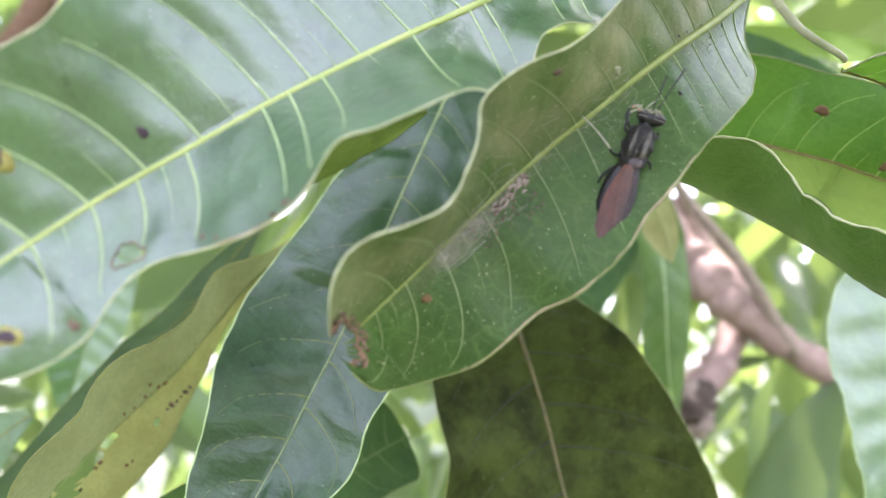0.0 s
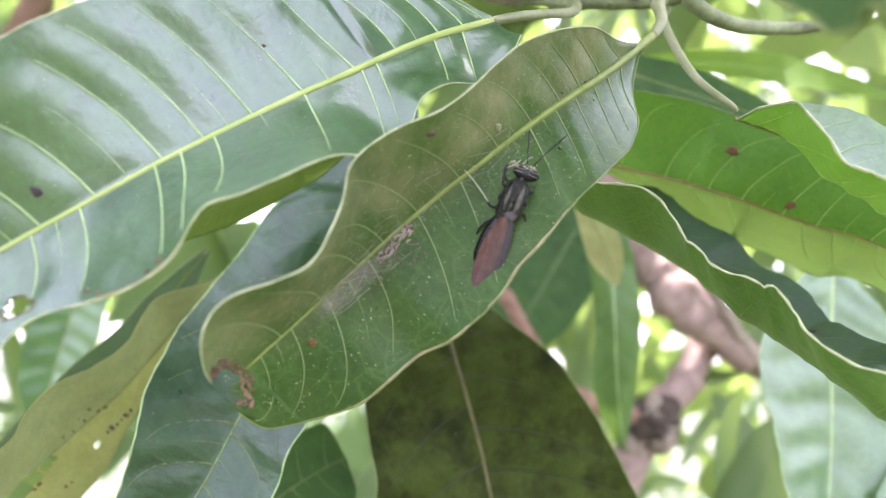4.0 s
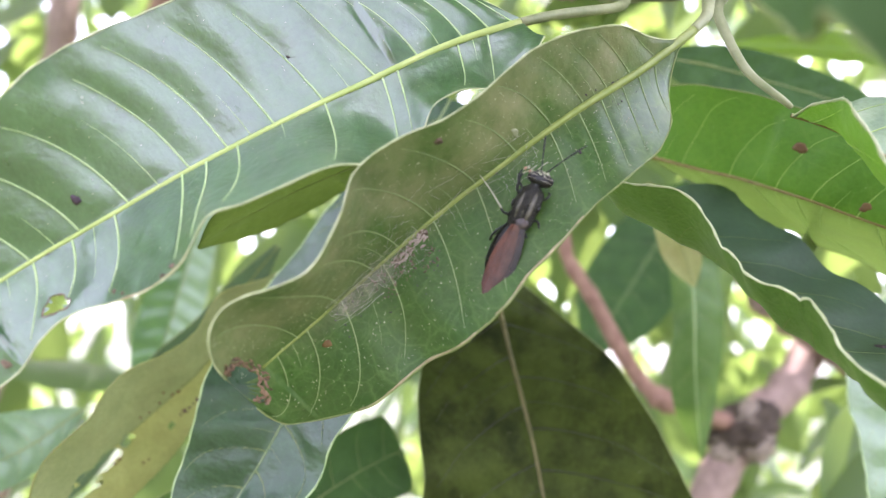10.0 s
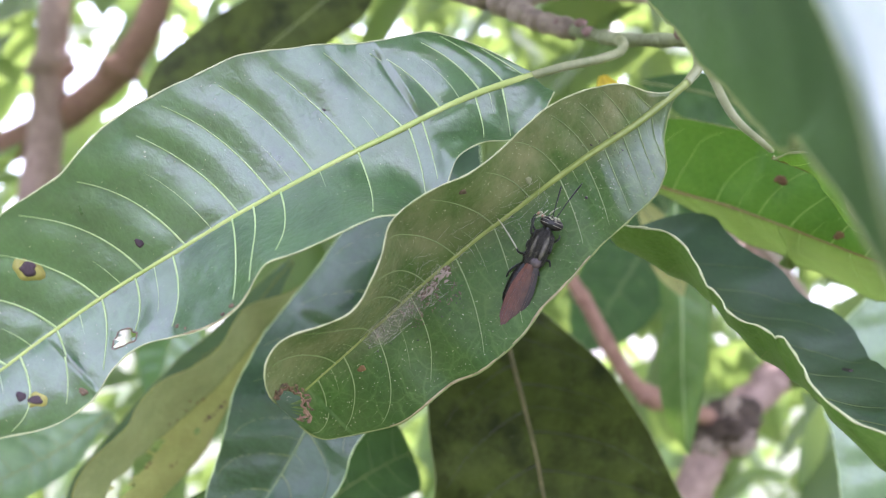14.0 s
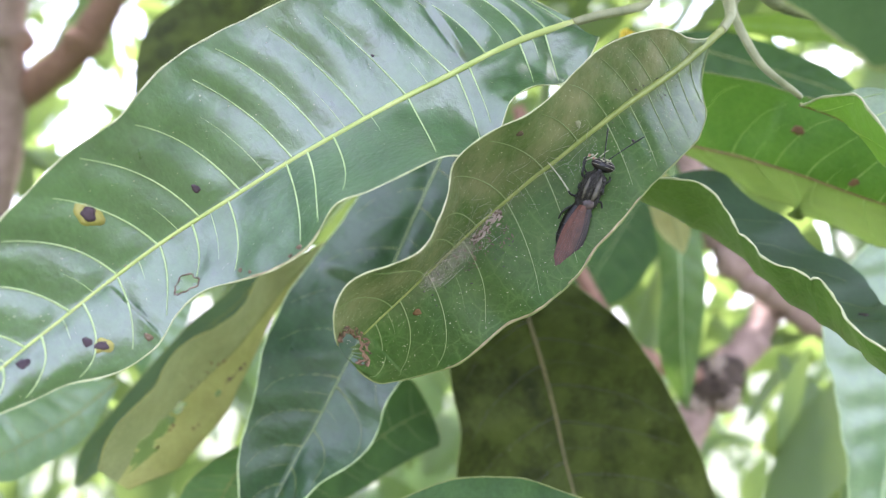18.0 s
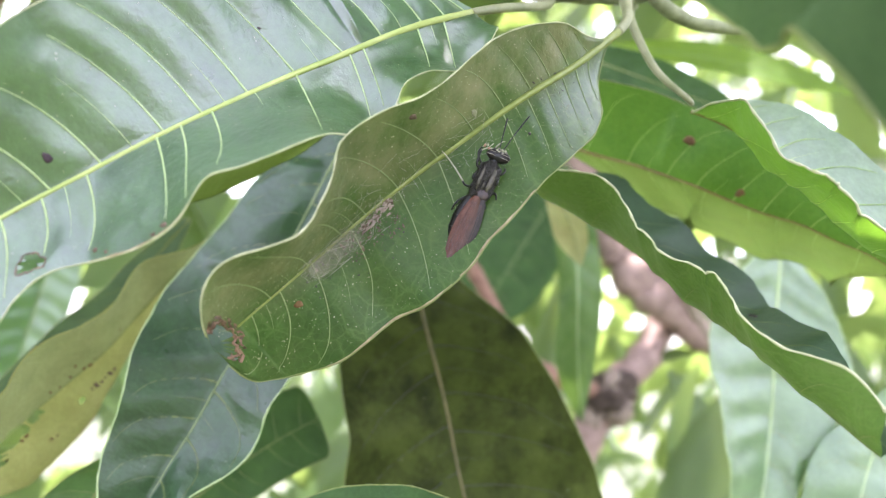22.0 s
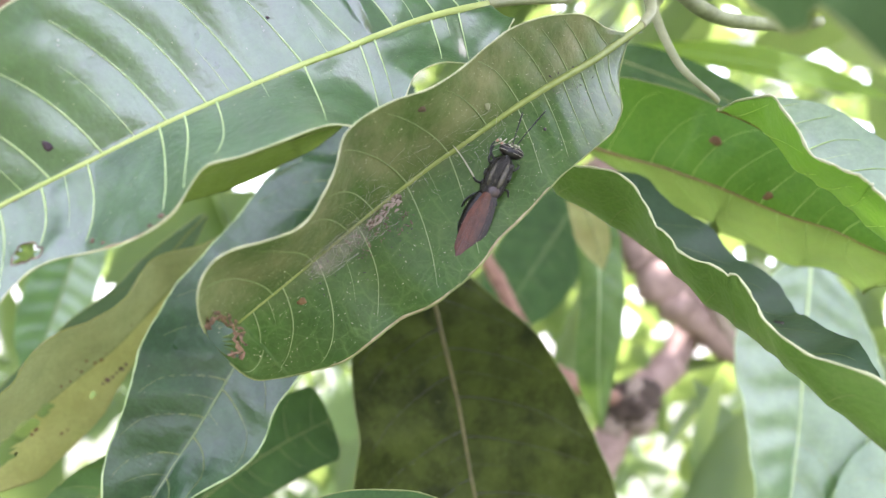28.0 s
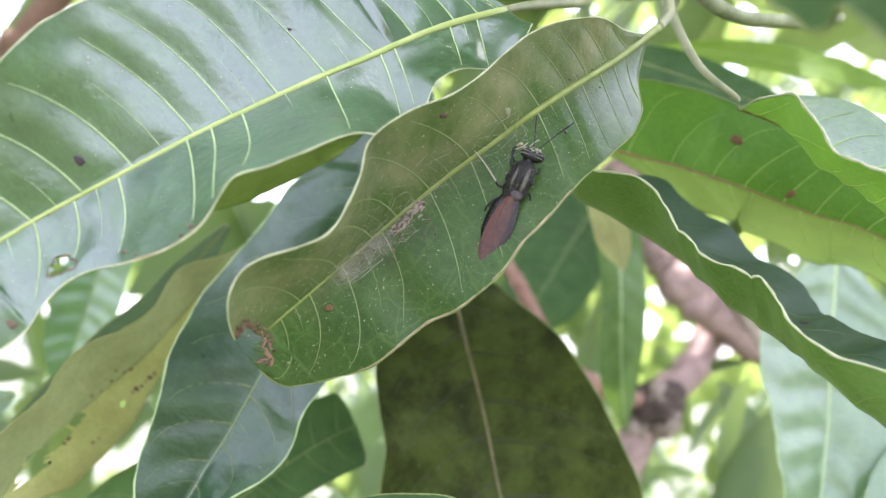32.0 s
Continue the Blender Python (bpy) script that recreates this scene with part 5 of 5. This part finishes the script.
# ---- silk, crumbs and torn edge on the host leaf ----
def silk_material():
    m, t, p = nodes_of("silk_grey_white")
    p.inputs["Base Color"].default_value = (0.40, 0.38, 0.32, 1)
    p.inputs["Roughness"].default_value = 0.6
    return m


def film_material():
    m, t, p = nodes_of("silk_film")
    co = t.nodes.new("ShaderNodeTexCoord")
    n = node(t, "ShaderNodeTexNoise", Scale=600.0, Detail=7.0, Roughness=0.75)
    t.links.new(co.outputs["Object"], n.inputs["Vector"])
    p.inputs["Roughness"].default_value = 0.75
    t.links.new(ramp(t, n.outputs["Fac"], [(0.3, (0.20, 0.17, 0.12)), (0.7, (0.46, 0.42, 0.34))]), p.inputs["Base Color"])
    uv = t.nodes.new("ShaderNodeUVMap")
    sp = t.nodes.new("ShaderNodeSeparateXYZ")
    t.links.new(uv.outputs[0], sp.inputs[0])
    edge = mix(t, 1.0, ramp(t, sp.outputs[1], [(0.0, (0, 0, 0)), (0.3, (1, 1, 1)), (0.7, (1, 1, 1)), (1.0, (0, 0, 0))]), ramp(t, sp.outputs[0], [(0.0, (0.1, 0.1, 0.1)), (0.3, (0.8, 0.8, 0.8)), (0.85, (1, 1, 1)), (1.0, (0.2, 0.2, 0.2))]), "MULTIPLY")
    t.links.new(mix(t, 1.0, edge, ramp(t, n.outputs["Fac"], [(0.34, (0.12, 0.12, 0.12)), (0.72, (0.68, 0.68, 0.68))]), "MULTIPLY"), p.inputs["Alpha"])
    return m


M_SILK, M_FILM = silk_material(), film_material()
M_SPECK = plain("pale_dust_speck", (0.30, 0.30, 0.16), (0.55, 0.53, 0.38), 0.8)
rs = np.random.RandomState(5)


def strand(a, b, sag=0.15, lift=0.35, n=7):
    pa, pb = b_host.at(*a), b_host.at(*b)
    nrm = b_host.normal_at(0.5 * (a[0] + b[0]), 0.5 * (a[1] + b[1]))
    s = np.linspace(0, 1, n)[:, None]
    return pa + (pb - pa) * s + nrm * (0.00012 + lift * 0.001 * 4 * s * (1 - s) * 0.5) + nrm * 0.0001 * np.sin(s * 9)


def silk_web(label, count, u0, u1, v0, v1, reach, seed, film=None):
    r = np.random.RandomState(seed)
    c = b_host.at(0.5 * (u0 + u1), 0.5 * (v0 + v1))
    root = thing("silk_web", c, label, "web")
    pieces = []
    for _ in range(count):
        a = (r.uniform(u0, u1), r.uniform(v0, v1))
        b = (min(max(a[0] + r.normal(0, reach), u0), u1), min(max(a[1] + r.normal(0, reach * 4), v0), v1))
        pieces.append(tube(strand(a, b), r.choice([0.000008, 0.000011, 0.000018]), 4, cap=False))
    part("silk_mesh", *join(*pieces), M_SILK, root, origin=c)
    if film:
        fu0, fu1, fv0, fv1 = film
        nu, nv = 22, 12
        v, fuv = [], []
        for i in range(nu):
            for j in range(nv):
                s, q = i / (nu - 1), j / (nv - 1)
                w = 0.12 + 0.88 * math.sin(math.pi * (0.1 + 0.75 * s)) ** 0.8
                u, vv = fu0 + (fu1 - fu0) * s, (fv0 + fv1) / 2 + (q - 0.5) * (fv1 - fv0) * w + 0.02 * math.sin(9 * s)
                v.append(b_host.at(u, vv) + b_host.normal_at(u, vv) * (0.0002 + 0.0004 * math.sin(math.pi * q)))
                fuv.append((s, q))
        part("film", np.array(v), [(i * nv + j, (i + 1) * nv + j, (i + 1) * nv + j + 1, i * nv + j + 1) for i in range(nu - 1) for j in range(nv - 1)], M_FILM, root, "thin greyish silk sheet", c, uv=fuv)
    return root


silk_web("greyish silk web spun across the leaf's midrib", 150, 0.61, 0.80, -0.12, 0.24, 0.03, 3, film=(0.66, 0.795, -0.13, 0.25))
silk_web("fine loose silk threads below the fly's foot", 60, 0.38, 0.58, -0.35, 0.30, 0.03, 4)
silk_web("sparse silk threads over the leaf", 34, 0.55, 0.72, -0.42, 0.10, 0.035, 6)


def crumbs(name, label, count, u0, u1, v0, v1, size, mat, seed, cat, on=b_host):
    r = np.random.RandomState(seed)
    pieces = []
    for _ in range(count):
        u, v = r.uniform(u0, u1), r.uniform(v0, v1)
        s = size * r.uniform(0.4, 1.5)
        n = on.normal_at(u, v)
        ax = unit(r.normal(size=3))
        b = unit(np.cross(ax, n))
        pieces.append(blob(on.at(u, v) + n * s * 0.4, [ax * s * r.uniform(0.8, 2.2), b * s * 0.8, n * s * 0.6], 4, 6, 0.25, r.randint(9999)))
    v, f = join(*pieces)
    return tagged(part(name, v, f, mat, None, label, v[0], smooth=False), label, cat, kind="stuff")


crumbs("insect_frass", "brown crumbs of droppings caught in the web", 130, 0.60, 0.72, 0.05, 0.34, 0.00016, M_CRUST, 11, "debris")
crumbs("insect_frass", "dark crumbs scattered by the web", 60, 0.62, 0.80, 0.05, 0.5, 0.00011, M_SPOT, 12, "debris")
crumbs("dust_specks", "pale dust specks lying over the leaf", 1300, 0.16, 0.97, -0.92, 0.92, 0.00007, M_SPECK, 13, "dust")
crumbs("leaf_scale", "tiny dark specks along the leaf stalk end", 24, 0.05, 0.34, -0.2, 0.25, 0.00013, M_SPOT, 14, "debris")
crumbs("dust_specks", "pale dust specks on the glossy leaf", 420, 0.12, 0.97, -0.95, 0.95, 0.00006, M_SPECK, 15, "dust", b_spotted)
crumbs("leaf_scale", "brown specks along the glossy leaf's midrib", 60, 0.04, 0.9, -0.035, 0.035, 0.00011, M_CRUST, 16, "debris", b_spotted)
crumbs("leaf_scale", "brown specks along the dusty leaf's midrib", 40, 0.04, 0.6, -0.04, 0.04, 0.00011, M_SPOT, 17, "debris")
c0 = b_host.at(0.94, 0.0)
torn = thing("torn_edge", c0, "brown dried crust along the torn leaf tip", "dead leaf edge")
ang = np.linspace(-0.5 * np.pi - 0.35, -1.5 * np.pi + 0.35, 60)
bits = []
lip = 1.0 + 0.06 * np.sin(ang * 9) + 0.04 * np.sin(ang * 23)
part("dried_lip", *tube(b_host.at(np.clip(1.005 + 0.061 * lip * np.cos(ang), 0, 0.997), np.clip(-0.08 + 0.47 * lip * np.sin(ang), -1, 1)) + b_host.n * 0.0002, 0.00030 * (1 + 0.3 * np.sin(ang * 7) * np.sin(ang * 4)), 9, 0.6), M_LIP, torn, "curled pinkish-brown dried lip", c0)
for k in range(70):
    q = rs.uniform(ang[0], ang[-1])
    wob = 1.0 + rs.uniform(-0.05, 0.2)
    c = b_host.at(min(max(1.005 + 0.062 * wob * math.cos(q), 0), 0.997), min(max(-0.08 + 0.48 * wob * math.sin(q), -1), 1)) + b_host.n * rs.uniform(-0.0001, 0.0004)
    ax = unit(b_host.at(0.97, 0.12 + 0.5 * math.sin(q + 0.2)) - b_host.at(0.97, 0.12 + 0.5 * math.sin(q)) + rs.normal(0, 0.0006, 3))
    size = rs.uniform(0.00012, 0.00034)
    bits.append(blob(c, [ax * size * 2.2, unit(np.cross(b_host.n, ax)) * size * 0.9, b_host.n * size * 0.35], 5, 7, 0.4, k))
part("crust", *join(*bits[:35]), M_LIP, torn, origin=c0, smooth=False)
part("crust", *join(*bits[35:]), M_CRUST, torn, "darker brown crust", c0, smooth=False)
scraps = thing("dried_scrap", b_host.at(0.64, 0.13), "pinkish dried plant scrap caught in silk", "debris")
for k in range(130):
    u = 0.60 + 0.075 * rs.uniform()
    v = 0.045 + 0.9 * (u - 0.60) + rs.normal(0, 0.022)
    n = b_host.normal_at(u, v)
    ax = unit(b_host.at(u + 0.02, v) - b_host.at(u, v) + rs.normal(0, 0.0006, 3))
    size = rs.uniform(0.0001, 0.00036)
    part("flake", *blob(b_host.at(u, v) + n * rs.uniform(0.0001, 0.0005), [ax * size * 1.5, np.cross(n, ax) * size * 0.7, n * size * 0.4], 4, 7, 0.35, k), M_SCRAP if k % 3 else M_CRUST, scraps, origin=np.array(scraps.location), smooth=False)

# ---- a yellow leaf behind the stalks ----
leaf("small bright yellow dying leaf behind the stalks", Blade([0.1, -0.98, 0.1], [(44, 150, 86, -1, 0, 1, 0), (46, 150, 81, -4, 5, 4, 5), (47, 150, 75, -5, 5, 4, 5), (46, 150, 69, -3.5, 5, 3, 5), (44, 150, 62, -0.5, 5, 0.5, 5)], veins=4, quilt=0.3, seed=31), M_YELLOW, None, M_YELLOW, None, 24, 5, 0.1, 0.3)


# ---- foliage around: far leaves as loose masses ----
def far_leaf_material(name, dark, light, trans, thin):
    m, t, p = nodes_of(name)
    g = t.nodes.new("ShaderNodeNewGeometry")
    c = ramp(t, g.outputs["Random Per Island"], [(0.0, dark), (0.45, light), (0.8, dark), (1.0, tuple(min(1, 1.6 * x) for x in light))])
    n = node(t, "ShaderNodeTexNoise", Scale=60.0, Detail=3.0)
    co = t.nodes.new("ShaderNodeTexCoord")
    t.links.new(co.outputs["Object"], n.inputs["Vector"])
    c = mix(t, 0.3, c, n.outputs["Fac"], "OVERLAY")
    t.links.new(c, p.inputs["Base Color"])
    p.inputs["Roughness"].default_value = 0.38
    tr = t.nodes.new("ShaderNodeBsdfTranslucent")
    tr.inputs["Color"].default_value = (*trans, 1)
    ms = t.nodes.new("ShaderNodeMixShader")
    ms.inputs[0].default_value = thin
    t.links.new(p.outputs[0], ms.inputs[1])
    t.links.new(tr.outputs[0], ms.inputs[2])
    t.links.new(ms.outputs[0], t.nodes["Material Output"].inputs[0])
    return m


M_FAR = far_leaf_material("far_foliage", (0.024, 0.050, 0.019), (0.065, 0.11, 0.042), (0.37, 0.52, 0.12), 0.29)


def foliage(name, label, centres, seed, mat=M_FAR, length=(0.07, 0.15), flat=False):
    r = np.random.RandomState(seed)
    v, f = [], []
    prof = [0.04, 0.62, 0.95, 1.0, 0.72, 0.04]
    for c in centres:
        d = unit(np.array([r.normal(0, 0.7), r.normal(0, 0.7), r.normal(-0.7, 0.6)]))
        if flat:
            d = unit(d * np.array([1, 1, 0.35]))
        s = unit(np.cross(d, r.normal(size=3) + (np.array([0, 0, 4.0]) if flat else 0)))
        n = np.cross(d, s)
        L = r.uniform(*length)
        w, droop, fold = L * r.uniform(0.13, 0.19), r.uniform(-0.2, 0.3), r.uniform(0.1, 0.7)
        base = len(v)
        for i, pr in enumerate(prof):
            q = i / 5 - 0.5
            m = np.asarray(c) + d * L * q + n * (L * droop * (0.25 - q * q)) 
            v += [m - s * w * pr + n * w * pr * fold, m, m + s * w * pr + n * w * pr * fold]
        for i in range(5):
            a = base + 3 * i
            f += [(a, a + 3, a + 4, a + 1), (a + 1, a + 4, a + 5, a + 2)]
    v = np.array(v)
    return tagged(part(name, v, f, mat, None, label, v.mean(0)), label, "foliage", kind="stuff")


def shell(r, n, az, el, dist, keep=lambda a, e: 1.0):
    out = []
    while len(out) < n:
        a, e = r.uniform(*az), r.uniform(*el)
        if r.uniform() > keep(a, e):
            continue
        d = r.uniform(*dist)
        ar, er = radians(a), radians(e)
        out.append((d * math.sin(ar) * math.cos(er), d * math.cos(ar) * math.cos(er), 1.6 + d * math.sin(er)))
    return out


rf = np.random.RandomState(21)
sun_way = np.array([math.sin(sa) * math.cos(su), math.cos(sa) * math.cos(su), math.sin(su)])


def gaps(a, e):
    """Thin places in the crown where the bright sky shows."""
    if -40 < a < -22 and 8 < e < 34:
        return 0.22
    # out of view: opened so that sky sheen reaches the dusty leaf
    if a > 50 and e > 22:
        return 0.12
    if -34 < a < -4 and -14 < e < 6:
        return 0.45
    return 1.0


foliage("background_foliage", "mass of green mango leaves out of focus behind", shell(rf, 800, (-70, 70), (-45, 62), (0.45, 1.1), gaps), 1, length=(0.08, 0.17))
foliage("background_foliage", "further mango foliage with bright gaps", shell(rf, 1500, (-75, 75), (-40, 55), (1.1, 2.6), gaps), 2, length=(0.16, 0.30))
foliage("background_foliage", "distant hedge of mango foliage", shell(rf, 2600, (-75, 75), (-26, 30), (2.6, 4.6)), 6, length=(0.2, 0.36))
# leaves added overhead to hold back sun and sky
foliage("canopy_foliage", "mango foliage added overhead to block light", [(rf.uniform(-1.4, 1.4), rf.uniform(0.0, 2.4), rf.uniform(2.3, 3.0)) for _ in range(1100)], 3, length=(0.12, 0.22))
# unseen clumps behind the camera, added as dark areas in the leaves' reflections
clumps = shell(rf, 17, (150, 212), (36, 64), (1.4, 2.2)) + shell(rf, 9, (240, 280), (42, 64), (1.4, 2.2))
foliage("rear_reflection_foliage", "unseen mango foliage behind the camera, added to darken reflections", shell(rf, 90, (80, 280), (-45, -15), (0.6, 1.3)) + [tuple(np.array(q) + rf.normal(0, 0.13, 3)) for q in clumps for _ in range(9)], 4, length=(0.12, 0.22))
# unseen layer added to block the sun, with one opening
shade = [(-0.16 + 0.055 * i + 0.012 * rf.normal(), 0.05 + 0.055 * j + 0.012 * rf.normal(), 1.94 + 0.03 * k + 0.02 * rf.normal()) for i in range(8) for j in range(6) for k in range(3)]
foliage("shading_foliage", "unseen mango leaves added above the twig to shade it", [q for q in shade if math.hypot(q[0] - 0.14, q[1] - 0.125) > 0.068], 5, length=(0.11, 0.16), flat=True)


def shade_leaf_above(label, below, u0, u1, v, share, rise, seed):
    """An unseen leaf added towards the sun to shade a stretch of another leaf."""
    rows = []
    for u in np.linspace(u0, u1, 7):
        c = (below.at(u, v) + rise * sun_way - np.array([0, 0, 1.6])) * 1000
        end = 0.25 if u in (u0, u1) else 1.0
        w = (share * abs(float(below.width(np.array(u), 0))) + 1.0) * end
        rows.append((*c, -w, 0, w, 0))
    leaf(label, Blade(below.n, rows, veins=6, seed=seed), M_LEAFMID, M_VEIN_DIM, M_VEIN_DIM, None, 40, 8, 0.2, 0.6)


shade_leaf_above("unseen mango leaf added to shade the close one", b_near, 0.0, 1.0, -0.5, 0.60, 0.055, 33)
shade_leaf_above("unseen mango leaf added to shade the close one", b_near, 0.80, 0.99, 0.5, 2.6, 0.05, 36)
shade_leaf_above("unseen mango leaf added to shade the dusty one", b_host, 0.0, 0.50, -0.1, 1.35, 0.075, 34)
shade_leaf_above("unseen mango leaf added to shade the spotted one", b_spotted, 0.0, 0.36, 0.2, 1.3, 0.075, 35)

# ---- ground ----
# unseen ground, kept dark green for what the leaves reflect
M_GROUND = plain("ground_dark", (0.03, 0.042, 0.02), (0.075, 0.085, 0.045), 0.9, 9.0, 0.02)
gv = [(-600, -600, 0), (600, -600, 0), (600, 600, 0), (-600, 600, 0)]
tagged(part("ground", gv, [(0, 1, 2, 3)], M_GROUND, None, "unseen ground under the tree, dark for reflections", smooth=False), "unseen ground under the tree, dark for reflections", "ground", kind="structure")


def motions():
    """The folded leaf sways (seconds, millimetres); the feelers swing on their hinges (seconds, degrees of the outer one, of the inner one)."""
    rest = folded_leaf.location.copy()
    sway = [(0, 1.9, 4.5, 1.8), (3.5, 1.7, 4.0, 1.6), (6, 0, 0, 0.1), (10, 0.7, 1.9, 1.3), (14, -0.1, 1.1, 0.0), (18, -1.6, 0.5, -1.4), (22, -1.0, -1.1, -0.6), (25, -0.8, -1.7, 0.7), (30, -1.3, -1.1, -0.8), (32, -1.3, -1.1, -0.8)]
    walk(folded_leaf, [(t, Matrix.Translation(rest + 0.001 * Vector((x, y, z)))) for t, x, y, z in sway])
    swings = [(0, 12, -15), (0.5, 8, -2), (1, 8, 4), (1.5, 8, 3), (2, 12, -8), (2.5, -4, -16), (3, -12, 4), (3.5, -4, 5), (5.5, -2, 5), (6, -2, 6), (7, 16, -14),
              (8, 14, -14), (9, 10, -14), (10, -12, 3), (11, -7, 0), (12, 0, 0), (13, 3, 2), (14, 10, -6), (17, -16, 0), (18, -12, 2), (19, 8, -5), (20, -7, -5),
              (21, -13, 0), (22, 10, -4), (23, 8, -5), (24, -17, 2), (25, -12, 8), (27.5, 8, -5), (28, 8, -6), (29.5, -10, 5), (31, -6, 5), (32, -7, 5)]
    for k in (0, 1):
        ob, at = feelers[k]
        walk(ob, [(q[0], Matrix.Translation(at) @ Matrix.Rotation(radians(q[1 + k]), 4, Vector(fz))) for q in swings])


motions()
